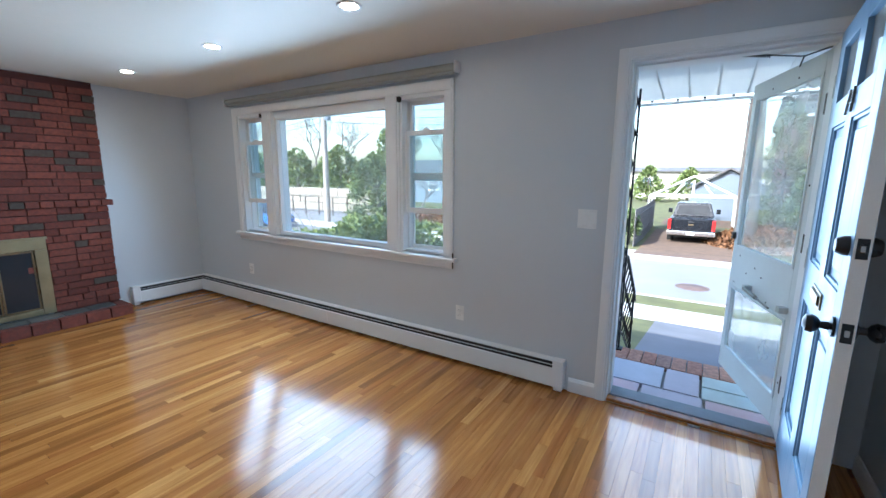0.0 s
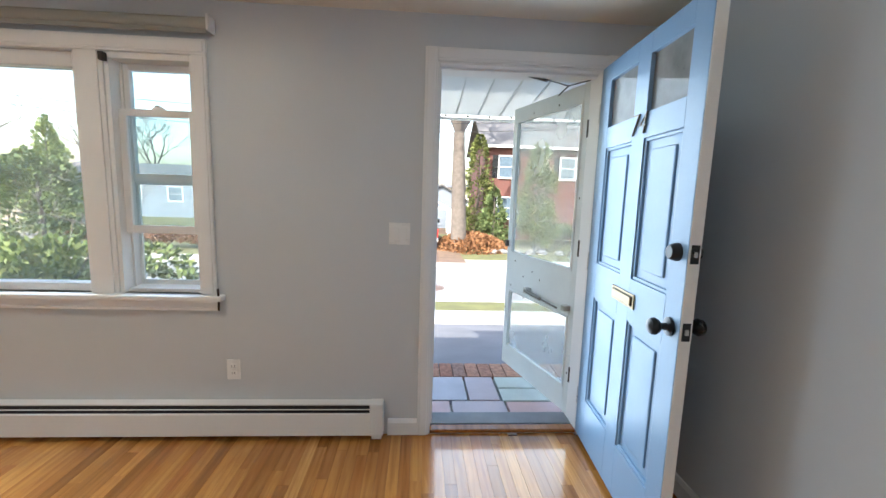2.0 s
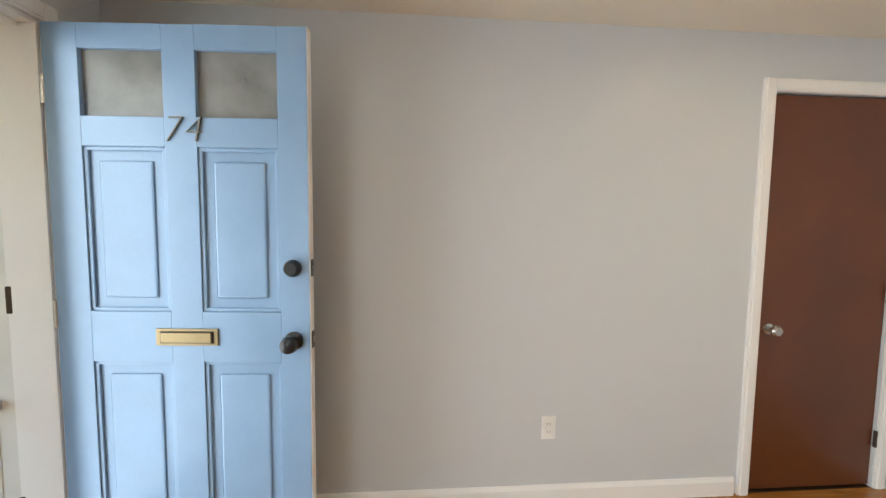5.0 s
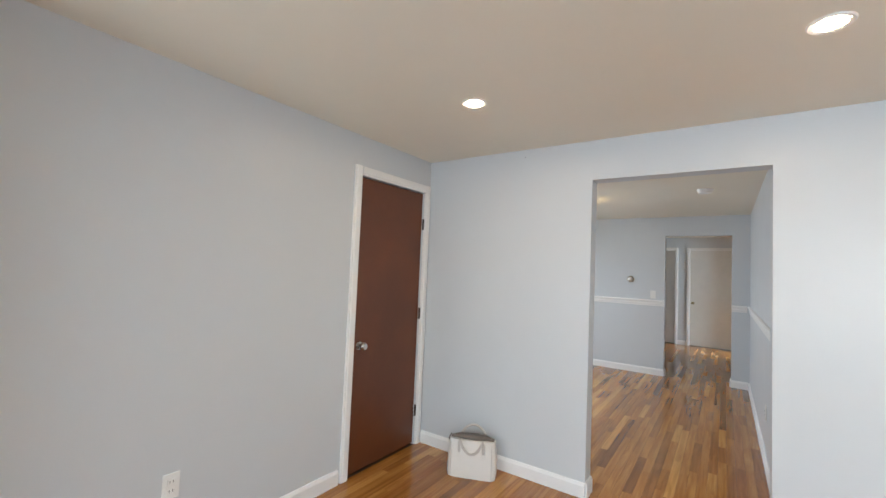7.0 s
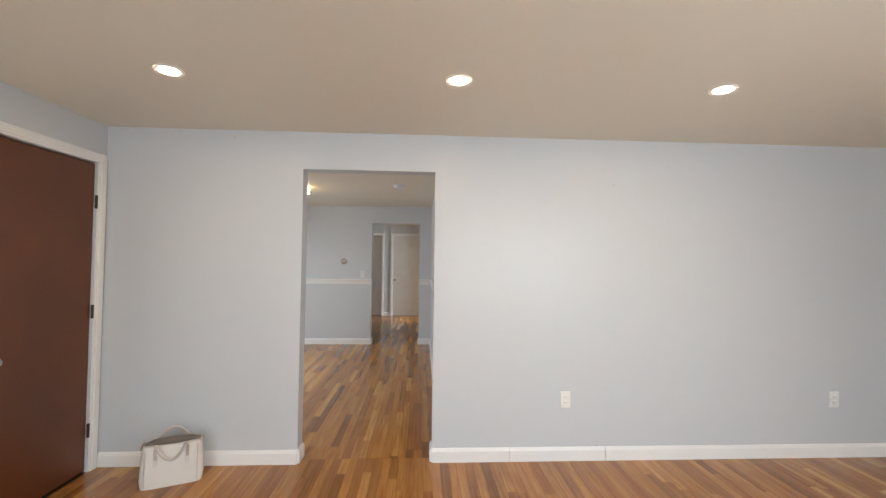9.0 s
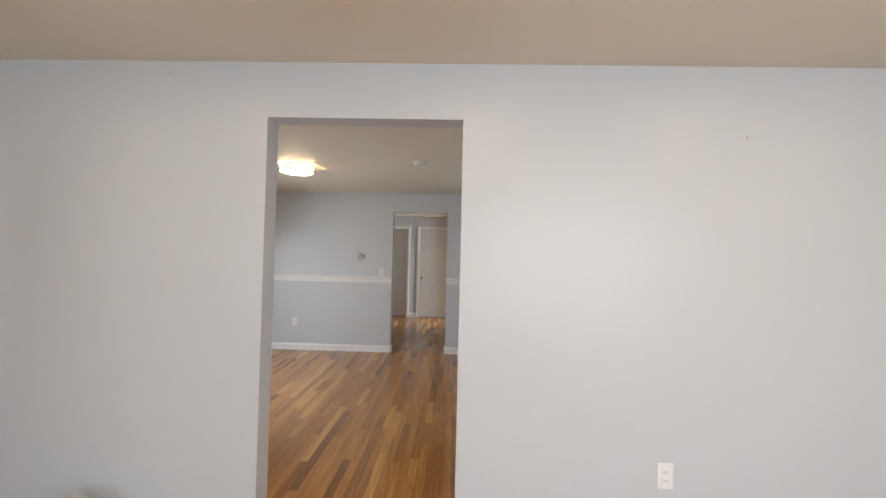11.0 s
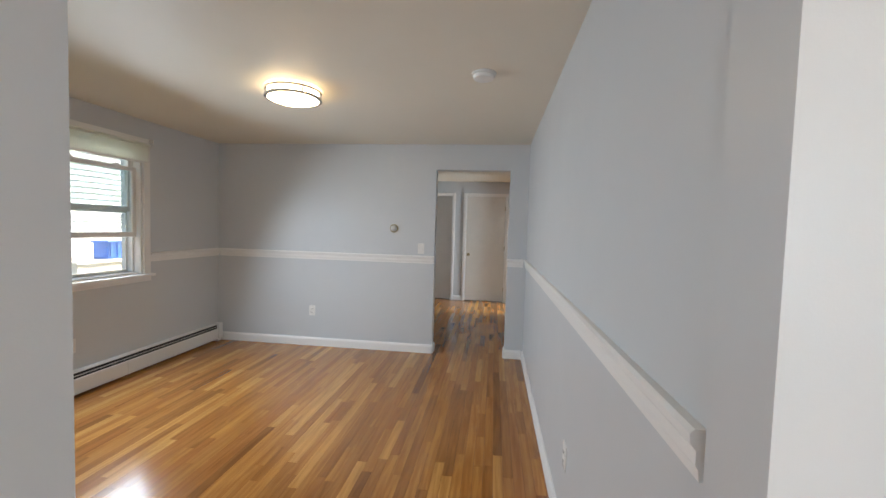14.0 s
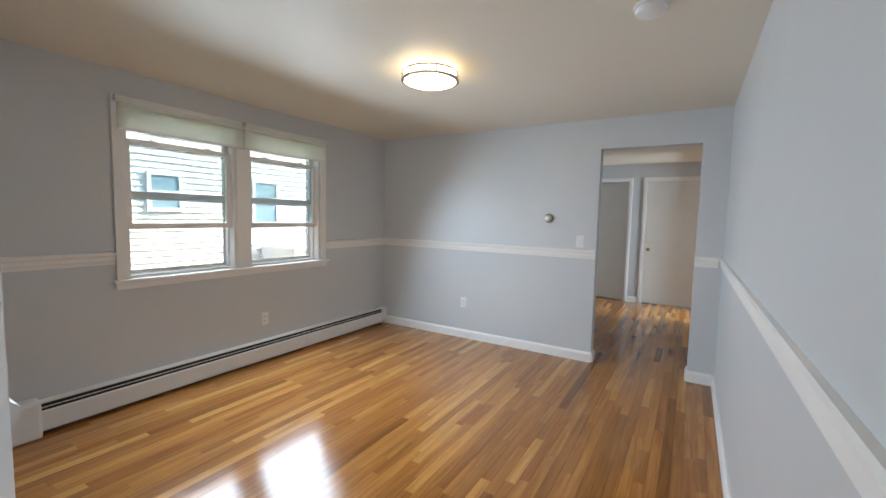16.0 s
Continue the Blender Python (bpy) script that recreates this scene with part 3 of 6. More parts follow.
bm = tube([(-2.34, -0.035, 0.86), (-2.335, -0.04, 0.8), (-2.34, -0.035, 0.74)], 0.006)
cordc = thing("cord_cleat", "small dark blind cord cleat beside the window sill", "cleat")
smooth(part("cleat", bm, M_HINGE, cordc))

# ---- front door ----
casing("trim_front_door", "x", FD[0], FD[1], FD[3], 0, -1, 0.066)
bm = bmesh.new()
for x0, x1, z0, z1 in ((FD[0], FD[0] + 0.012, 0.0, FD[3]), (FD[1] - 0.012, FD[1], 0, FD[3]), (FD[0] + 0.012, FD[1] - 0.012, FD[3] - 0.012, FD[3])):
    box(bm, x0, x1, 0.0, T + 0.01, z0, z1, 0.002)
box(bm, FD[0] + 0.012, FD[0] + 0.024, 0.055, 0.12, 0.03, FD[3] - 0.012, 0.002)
box(bm, FD[0] + 0.024, FD[1] - 0.012, 0.055, 0.12, FD[3] - 0.024, FD[3] - 0.012, 0.002)
solid("door_frame", bm, M_TRIM, "white painted entry door frame with stop", "door frame")
bm = bmesh.new()
box(bm, FD[0], FD[1], 0.0, 0.06, 0.0, 0.022, 0.006)
th = solid("door_sill", bm, M_OAK, "worn wooden and metal entry threshold", "threshold")
part("metal_sill", bx(FD[0] + 0.013, FD[1] - 0.013, 0.061, 0.19, -0.02, 0.028, 0.006), M_SILL, th)

door = thing("door_1", "light blue six-panel entry door standing open", "door", (-0.318, -0.018, 0), math.degrees(math.atan2(-0.998, -0.062)), kind="structure")
DWD = 0.917
us = [0.0, 0.122, 0.412, 0.526, 0.812, DWD]
zs = [0.03, 0.28, 0.872, 1.06, 1.656, 1.76, 1.992, 2.078]
bm = bmesh.new()
for a, b in ((0, 1), (2, 3), (4, 5)):
    box(bm, us[a], us[b], 0, 0.044, zs[0], zs[-1], 0.002)
for a, b in ((1, 2), (3, 4)):
    for lo, hi in ((0, 1), (2, 3), (4, 5), (6, 7)):
        box(bm, us[a], us[b], 0.0, 0.044, zs[lo], zs[hi], 0.0015)
part("door_frame_rails", bm, M_BLUE, door)
for a, b in ((1, 2), (3, 4)):
    for lo, hi in ((1, 2), (3, 4)):
        bm = bx(us[a], us[b], 0.016, 0.028, zs[lo], zs[hi])
        # sticking round the panel, raised field within
        for p, q, r, s in ((us[a], us[b], zs[lo], zs[lo] + 0.014), (us[a], us[b], zs[hi] - 0.014, zs[hi]), (us[a], us[a] + 0.014, zs[lo], zs[hi]), (us[b] - 0.014, us[b], zs[lo], zs[hi])):
            box(bm, p, q, 0.006, 0.017, r, s, 0.003)
        box(bm, us[a] + 0.05, us[b] - 0.05, 0.009, 0.02, zs[lo] + 0.05, zs[hi] - 0.05, 0.008)
        part("panel", bm, M_BLUE, door)
    part("pane", bx(us[a], us[b], 0.018, 0.024, zs[5], zs[6]), M_FROST, door, "obscured glass light")
edge = bx(DWD, DWD + 0.003, 0.002, 0.042, zs[0], zs[-1])
part("edge_strip", edge, M_TRIM, door, "bare whitish door edge with chips")
for z, r in ((0.955, 0.031), (1.225, 0.027)):
    m = pose(0.858, 0, z, 90, 0, 0)
    if z < 1:
        prof = [(0.0, 0.0), (0.034, 0.0), (0.034, 0.008), (0.014, 0.014), (0.012, 0.034), (0.024, 0.042), (0.032, 0.056), (0.028, 0.072), (0.012, 0.079), (0, 0.08)]
        nm, lb = "knob", "black round door knob"
    else:
        prof = [(0.0, 0.0), (0.032, 0.0), (0.032, 0.01), (0.026, 0.028), (0.022, 0.032), (0, 0.032)]
        nm, lb = "deadbolt", "black deadbolt"
    smooth(part(nm, lathe(prof, m), M_BLACK, door, lb))
    smooth(part(nm, lathe(prof, pose(0.858, 0.044, z, -90, 0, 0)), M_BLACK, door, lb))
    bm = bx(DWD + 0.003, DWD + 0.006, 0.008, 0.036, z - 0.032, z + 0.032, 0.001)
    pl = part("latch_plate", bm, M_BLACK, door)
    part("latch", bx(DWD + 0.004, DWD + 0.012, 0.016, 0.028, z - 0.01, z + 0.01, 0.002), M_STEEL, pl)
bm = bx(0.357, 0.582, -0.006, 0.001, 0.935, 0.998, 0.002)
slot = part("mail_slot", bm, M_BRASS, door, "brass mail slot")
part("slot_gap", bx(0.372, 0.567, -0.0075, -0.0055, 0.944, 0.989), M_DARK, slot)
part("flap", bx(0.377, 0.562, -0.014, -0.007, 0.948, 0.985, 0.004), M_BRASS, slot)
font_curve = bpy.data.curves.new("house_number", "FONT")
font_curve.body = "74"
font_curve.size, font_curve.extrude, font_curve.align_x, font_curve.shear, font_curve.offset = 0.135, 0.004, "CENTER", 0.22, -0.004
font_curve.space_character = 1.08
fo = new("text_source", font_curve)
me_num = bpy.data.meshes.new_from_object(fo.evaluated_get(bpy.context.evaluated_depsgraph_get()))
bpy.data.objects.remove(fo)
me_num.materials.clear()
me_num.materials.append(M_BRONZE)
num = part_of("house_number", me_num, door, pose(0.475, -0.005, 1.672, 90, 0, 0))
num["label"] = "brushed metal house number 74"
for z in (0.25, 1.05, 1.85):
    bm = lathe([(0.0, -0.05), (0.008, -0.05), (0.008, 0.05), (0, 0.05)], pose(-0.004, 0.004, z), 10)
    part("hinge", bm, M_STEEL, door)

storm = thing("storm_door", "white aluminium storm door propped open on the porch", "storm door", (-0.295, 0.15, 0), math.degrees(math.atan2(0.848, -0.243)))
SW, S0, S1 = 0.885, 0.035, 2.06
bm = bmesh.new()
for u0, u1, z0, z1 in ((0, 0.055, S0, S1), (SW - 0.055, SW, S0, S1), (0.055, SW - 0.055, S1 - 0.095, S1), (0.055, SW - 0.055, S0, 0.19), (0.055, SW - 0.055, 0.665, 0.95)):
    box(bm, u0, u1, -0.016, 0.016, z0, z1, 0.003)
part("door_frame_rails", bm, M_ALU, storm)
for z0, z1 in ((0.95, S1 - 0.095), (0.19, 0.665)):
    bm = bmesh.new()
    for u0, u1, a, b in ((0.055, 0.07, z0, z1), (SW - 0.07, SW - 0.055, z0, z1), (0.07, SW - 0.07, z0, z0 + 0.015), (0.07, SW - 0.07, z1 - 0.015, z1)):
        box(bm, u0, u1, -0.009, 0.021, a, b, 0.002)
    fr = part("insert_frame", bm, M_ALU, storm)
    p = part("pane", bx(0.07, SW - 0.07, -0.002, 0.002, z0 + 0.015, z1 - 0.015), M_STORM, fr, "dusty storm glass with a painted reflection veil")
    p.visible_shadow = False
for k, (u, z) in enumerate(((0.1, 0.7), (0.3, 0.69), (0.8, 0.7), (0.2, 1.0), (0.75, 0.9), (0.5, 0.86), (0.62, 0.8), (0.4, 0.82), (0.03, 0.3), (0.03, 1.4), (0.87, 0.5), (0.87, 1.6), (0.3, 1.985), (0.6, 1.985))):
    part("screw", lathe([(0.0, 0), (0.006, 0), (0.004, 0.003), (0, 0.003)], pose(u, 0.016, z, -90, 0, 0), 8), M_HINGE, storm)
bm = lathe([(0.0, 0), (0.012, 0), (0.012, 0.24), (0.006, 0.245), (0.006, 0.46), (0, 0.46)], pose(0.52, 0.055, 0.72, 0, -90, -6), 12)
cl = part("closer", bm, M_BRONZE, storm, "grey pneumatic door closer")
part("closer_bracket", bx(0.5, 0.54, 0.016, 0.06, 0.70, 0.74, 0.003), M_STEEL, cl)
part("closer_bracket", bx(0.04, 0.08, 0.016, 0.06, 0.70, 0.735, 0.003), M_STEEL, cl)
part("latch", bx(SW - 0.02, SW + 0.012, -0.03, 0.035, 1.0, 1.05, 0.004), M_BLACK, storm, "black latch")
for z in (0.3, 1.1, 1.8):
    part("hinge", bx(-0.012, 0.01, 0.0, 0.02, z - 0.05, z + 0.05, 0.002), M_HINGE, storm)
chain = thing("door_chain", "dark spring and chain holding the storm door", "chain")
p0, p1, p2 = Vector((-0.70, 0.15, 2.085)), Vector((-0.41, 0.24, 2.055)), Vector((-0.385, 0.62, 2.045))
bm = bmesh.new()
coil = [p0.lerp(p1, 0.08 + 0.42 * i / 90) + 0.011 * Vector((0, math.cos(i * 0.9), math.sin(i * 0.9))) for i in range(91)]
tube(coil, 0.0035, 5, bm)
part("spring", bm, M_BLACK, chain)
for a, b in ((p0, p0.lerp(p1, 0.08)), (p0.lerp(p1, 0.5), p1), (p1, p2), (p1, Vector((-0.32, 0.14, 2.065)))):
    n = max(4, int((b - a).length / 0.008))
    run = [a.lerp(b, i / n) + Vector((0, 0, 0.0022 * (-1) ** i)) for i in range(n + 1)]
    part("chain_run", tube(run, 0.0034, 5), M_BLACK, chain)


# ---- heaters, plates, lamps ----
def heater(label, axis, a0, a1, face, sgn, h=0.2, joints=(), ends=(True, True)):
    e = thing("baseboard_heater", label, "heater", kind="")
    f = lambda d: face + d * sgn
    pr = [(f(0.003), 0.02), (f(0.003), h), (f(0.05), h - 0.006), (f(0.05), h - 0.012), (f(0.009), h - 0.006), (f(0.009), 0.02)]
    part("back_plate", prism(pr, axis, a0, a1), M_HEAT, e)
    cuts = [a0, *joints, a1]
    for p, q in zip(cuts, cuts[1:]):
        pr = [(f(0.058), 0.028), (f(0.066), 0.03), (f(0.066), h - 0.06), (f(0.061), h - 0.052), (f(0.058), h - 0.054), (f(0.061), h - 0.062), (f(0.060), 0.034)]
        part("cover", prism(pr, axis, p + 0.001, q - 0.001), M_HEAT, e)
    pr = [(f(0.052), h - 0.036), (f(0.058), h - 0.036), (f(0.058), h - 0.033), (f(0.052), h - 0.033)]
    part("damper", prism(pr, axis, a0, a1), M_HEAT, e)
    # plain block behind the cover; its near-black colour stands in for the slot's shade
    pr = [(f(0.012), 0.05), (f(0.050), 0.05), (f(0.050), h - 0.014), (f(0.012), h - 0.014)]
    part("heating_element", prism(pr, axis, a0 + 0.01, a1 - 0.01), M_DARK, e, "plain heating element block, coloured dark as the slot's shade")
    for on, a, s in ((ends[0], a0, 1), (ends[1], a1, -1)):
        if on:
            w = 0.075 * s
            lo, hi = sorted((a, a + w))
            t0, t1 = sorted((f(0.002), f(0.074)))
            bm = bmesh.new()
            box(bm, *((lo, hi, t0, t1) if axis == "x" else (t0, t1, lo, hi)), 0.03, h + 0.006, 0.008)
            t0, t1 = sorted((f(0.01), f(0.055)))
            box(bm, *((lo + 0.01, hi - 0.01, t0, t1) if axis == "x" else (t0, t1, lo + 0.01, hi - 0.01)), 0.0, 0.032, 0.003)
            part("end_cap", bm, M_HEAT, e)
    return e


heater("long white enamelled baseboard heater under the front window", "x", XW + 0.075, -1.452, 0, -1, 0.215, (-3.72,), (False, True))
heater("short white enamelled baseboard heater beside the hearth", "y", -0.80, -0.004, XW, 1, 0.205, (), (True, False))
heater("long white enamelled baseboard heater under the dining window", "y", DY + 0.02, -4.60, DX1, -1, 0.205, (-6.6,), (True, False))
ec = thing("heater_pipe_cover", "white enamelled pipe cover standing at the heater end", "pipe cover")
bm = bx(DX1 - 0.11, DX1 - 0.002, -4.60, -4.44, 0.0, 0.235, 0.02)
part("cover", bm, M_HEAT, ec)


def wall_pose(side, a, z):
    """Plates are built in x-z facing -y; turn them onto each wall."""
    return {"front": pose(a, 0, z), "back": pose(a, YB, z, 0, 0, 180), "east": pose(0, a, z, 0, 0, -90), "far": pose(a, DY, z, 0, 0, 180),
            "deast": pose(DX1, a, z, 0, 0, -90), "dwest": pose(DX0, a, z, 0, 0, 90), "hall": pose(a, HALLY, z, 0, 0, 180)}[side]


def outlet_proto():
    e = thing("wall_outlet", "white duplex electrical outlet with a smooth plate", "outlet", group="wall outlets")
    part("plate", bx(-0.036, 0.036, -0.006, 0, -0.058, 0.058, 0.003), M_PLATE, e)
    for z in (-0.02, 0.02):
        r = part("receptacle", bx(-0.017, 0.017, -0.0085, -0.004, z - 0.014, z + 0.014, 0.003), M_PLATE, e)
        part("slots", box(bx(-0.008, -0.006, -0.0095, -0.008, z - 0.005, z + 0.006), 0.006, 0.008, -0.0095, -0.008, z - 0.005, z + 0.006), M_DARK, r)
    return e


spots = [("front", -2.288, 0.392), ("front", -4.99, 0.40), ("east", -1.986, 0.39), ("back", -3.22, 0.43), ("back", -5.25, 0.42), ("far", 0.074, 0.408), ("deast", -6.165, 0.395), ("dwest", -5.25, 0.40)]
first = outlet_proto()
first.matrix_basis = wall_pose(*spots[0])
for s in spots[1:]:
    copy_thing(first, wall_pose(*s))
sw = thing("light_switch", "white double rocker light switch plate by the entry", "light switch")
part("plate", bx(-0.058, 0.058, -0.006, 0, -0.06, 0.06, 0.003), M_PLATE, sw)
for x in (-0.023, 0.023):
    part("rocker", bx(x - 0.017, x + 0.017, -0.011, -0.004, -0.033, 0.033, 0.004), M_PLATE, sw)
sw.matrix_basis = wall_pose("front", -1.379, 1.177)
sw2 = thing("light_switch", "white single rocker light switch above the chair rail", "light switch")
part("plate", bx(-0.036, 0.036, -0.006, 0, -0.058, 0.058, 0.003), M_PLATE, sw2)
part("rocker", bx(-0.017, 0.017, -0.011, -0.004, -0.033, 0.033, 0.004), M_PLATE, sw2)
sw2.matrix_basis = wall_pose("far", -1.183, 1.168)
thm = thing("thermostat", "round brushed metal dial thermostat", "thermostat")
smooth(part("base", lathe([(0, 0), (0.045, 0), (0.047, 0.006), (0.043, 0.012), (0, 0.012)], pose(0, 0, 0, 90, 0, 0), 32), M_OLDBRASS, thm))
smooth(part("dial", lathe([(0, 0.012), (0.036, 0.012), (0.035, 0.03), (0.026, 0.036), (0, 0.037)], pose(0, 0, 0, 90, 0, 0), 32), M_STEEL, thm))
thm.matrix_basis = wall_pose("far", -0.873, 1.384)

dl = thing("recessed_light", "lit round recessed ceiling downlight with white trim", "ceiling light", group="recessed ceiling lights")
smooth(part("trim_ring", lathe([(0.045, -0.003), (0.062, -0.006), (0.066, -0.002), (0.066, 0.0), (0.045, 0.0), (0.045, -0.003)], None, 32, None, False), M_TRIM, dl))
part("lens", lathe([(0, -0.0025), (0.044, -0.0025), (0.044, -0.001), (0, -0.001)], None, 32), M_SPOT, dl, "glowing lens")
cans = [(-2.45, -0.937), (-3.768, -0.937), (-5.12, -0.937), (-0.952, -2.94), (-2.352, -2.94), (-3.717, -2.94)]
dl.matrix_basis = pose(*cans[0], H - 0.001)
for c in cans[1:]:
    copy_thing(dl, pose(*c, H - 0.001))

fl = thing("ceiling_light", "lit flush drum ceiling light with brushed bands", "ceiling light", (-0.603, -6.08, H - 0.001))
smooth(part("diffuser", lathe([(0, -0.088), (0.13, -0.086), (0.158, -0.076), (0.166, -0.06), (0.166, -0.012), (0, -0.012)], None, 48), M_DRUM, fl, "glowing frosted glass drum"))
for z in (-0.022, -0.066):
    smooth(part("band", lathe([(0.168, z - 0.007), (0.186, z - 0.007), (0.186, z + 0.007), (0.168, z + 0.007), (0.168, z - 0.007)], None, 48, None, False), M_STEEL, fl, "brushed metal band"))
for i in range(4):
    a = math.pi / 4 + i * math.pi / 2
    m = pose(0.179 * math.cos(a), 0.179 * math.sin(a), -0.044, 0, 0, math.degrees(a))
    bm = bx(-0.004, 0.004, -0.006, 0.006, -0.022, 0.022, 0.001)
    bmesh.ops.transform(bm, matrix=m, verts=bm.verts)
    part("strut", bm, M_STEEL, fl)
part("canopy", lathe([(0, -0.012), (0.15, -0.012), (0.15, 0), (0, 0)], None, 40), M_TRIM, fl)
sm = thing("smoke_detector", "round white plastic ceiling smoke detector", "smoke detector", (-1.892, -5.86, H - 0.001))
smooth(part("base", lathe([(0, -0.012), (0.07, -0.012), (0.072, -0.004), (0.07, 0), (0, 0)], None, 36), M_PLATE, sm))
smooth(part("cover", lathe([(0, -0.042), (0.045, -0.041), (0.06, -0.034), (0.064, -0.02), (0.064, -0.014), (0, -0.014)], None, 36), M_PLATE, sm))

for side, a, z in (("back", -3.575, 1.985), ("back", -0.856, 2.26), ("back", -3.445, 0.108)):
    nl = thing("nail_hole", "tiny dark nail mark in the grey wall paint", "nail mark", group="nail marks")
    part("head", lathe([(0, -0.001), (0.0032, -0.001), (0.0025, 0.002), (0, 0.003)], pose(0, 0, 0, 90, 0, 0), 10), M_HINGE, nl)
    nl.matrix_basis = wall_pose(side, a, z) @ (pose(0, -0.016, 0) if z < 0.2 else Matrix())

# ---- closet door ----
casing("trim_closet", "y", -3.775, -3.055, 2.042, 0, -1, 0.062)
cd = thing("door_2", "dark brown flush wooden closet door, closed", "door", (0.012, 0, 0), kind="structure")
part("door_leaf", bx(0, 0.035, -3.767, -3.063, 0.012, 2.033, 0.002), M_BROWN, cd)
smooth(part("knob", lathe([(0, 0), (0.028, 0), (0.028, 0.006), (0.012, 0.012), (0.011, 0.03), (0.026, 0.04), (0.028, 0.052), (0.02, 0.064), (0, 0.067)], pose(0, -3.125, 0.87, 0, -90, 0)), M_STEEL, cd, "satin round knob"))
for z in (0.27, 1.05, 1.78):
    bm = lathe([(0, -0.045), (0.009, -0.045), (0.009, 0.045), (0, 0.045)], pose(-0.012, -3.772, z), 10)
    box(bm, -0.014, -0.004, -3.79, -3.768, z - 0.045, z + 0.045)
    part("hinge", bm, M_HINGE, cd)

# ---- dining window ----
win2 = thing("window_2", "white wooden double window with two double-hung sashes", "window", kind="structure")
bm = bmesh.new()
for y0, y1, z0, z1, d in ((-5.10, -5.03, 0.885, 2.09, 0.02), (-6.90, -6.83, 0.885, 2.09, 0.02), (-6.90, -5.03, 2.09, 2.143, 0.022)):
    box(bm, DX1 - d, DX1, y0, y1, z0, z1, 0.004)
part("window_frame", bm, M_TRIM, win2)
part("window_sill", bx(DX1 - 0.05, DX1 + 0.05, -6.925, -5.005, 0.872, 0.895, 0.005), M_TRIM, win2)
part("apron", bx(DX1 - 0.02, DX1, -6.905, -5.025, 0.825, 0.872, 0.004), M_TRIM, win2)
part("mullion", bx(DX1 - 0.012, DX1 + 0.17, -6.025, -5.905, 0.885, 2.09, 0.003), M_TRIM, win2)
double_hung(win2, -6.83, -6.025, 0.89, 2.09, put_east, 0.33)
double_hung(win2, -5.905, -5.10, 0.89, 2.09, put_east, 0.33)
bl = thing("roller_blind", "pale translucent roller blinds pulled a little down", "blind")
for y0, y1 in ((-6.868, -5.968), (-5.958, -5.06)):
    b = part("fabric", bx(DX1 - 0.031, DX1 - 0.029, y0, y1, 1.93, 2.08), M_SHADE, bl)
    smooth(part("roll", lathe([(0, 0), (0.014, 0), (0.014, y1 - y0), (0, y1 - y0)], pose(DX1 - 0.04, y1, 2.082, 90, 0, 0), 16), M_SHADE, bl))
    part("hem_bar", bx(DX1 - 0.036, DX1 - 0.025, y0, y1, 1.915, 1.933, 0.002), M_TRIM, bl)
for y in (-6.885, -5.963, -5.045):
    part("bracket", bx(DX1 - 0.07, DX1 - 0.018, y - 0.004, y + 0.004, 2.10, 2.138, 0.002), M_TRIM, bl)

# ---- hall doors ----
casing("trim_hall_door", "x", D1[0], D1[1], D1[3], HALLY, 1, 0.06)
casing("trim_hall_door", "x", D2[0], D2[1], D2[3], HALLY, 1, 0.06)
hd = thing("door_3", "white flush hall door, closed", "door", (0, HALLY, 0), kind="structure")
part("door_leaf", bx(D1[0] + 0.006, D1[1] - 0.006, -0.05, -0.012, 0.014, 2.042, 0.002), M_DOORW, hd)
smooth(part("knob", lathe([(0, 0), (0.028, 0), (0.028, 0.006), (0.012, 0.012), (0.011, 0.03), (0.026, 0.04), (0.028, 0.052), (0, 0.065)], pose(-1.50, -0.012, 0.91, -90, 0, 0)), M_OLDBRASS, hd, "old brass knob"))
for z in (0.25, 1.05, 1.8):
    part("hinge", lathe([(0, -0.04), (0.008, -0.04), (0.008, 0.04), (0, 0.04)], pose(D1[0] + 0.002, -0.004, z), 8), M_OLDBRASS, hd)
hd2 = thing("door_4", "white flush hall door standing ajar", "door", (D2[0] + 0.006, HALLY - 0.03, 0), -12, kind="structure")
part("door_leaf", bx(0, D2[1] - D2[0] - 0.012, -0.038, 0, 0.014, 2.042, 0.002), M_DOORW, hd2)
bm = bx(0.62, 0.66, 0.0, 0.05, 0.92, 0.94, 0.006)
box(bm, 0.52, 0.66, 0.04, 0.056, 0.922, 0.94, 0.005)
part("lever", bm, M_STEEL, hd2, "pale lever handle")

# ---- fireplace ----
fire = thing("fireplace", "dark red brick chimney breast with a mantel course", "fireplace", (XW, -2.2, 0), kind="structure")
FX = XW + 0.075
part("mortar_bed", box(bx(XW + 0.001, FX - 0.012, -1.44, -0.925, 0.0, H - 0.002), XW + 0.001, FX - 0.012, -3.5, -1.44, 0.80, H - 0.002), M_MORT, fire, "dark recessed mortar", True)
part("mortar_bed", bx(XW + 0.001, FX - 0.012, -3.5, -2.62, 0.0, 0.799), M_MORT, fire, "", True)
rng = random.Random(7)
brick_meshes = {}


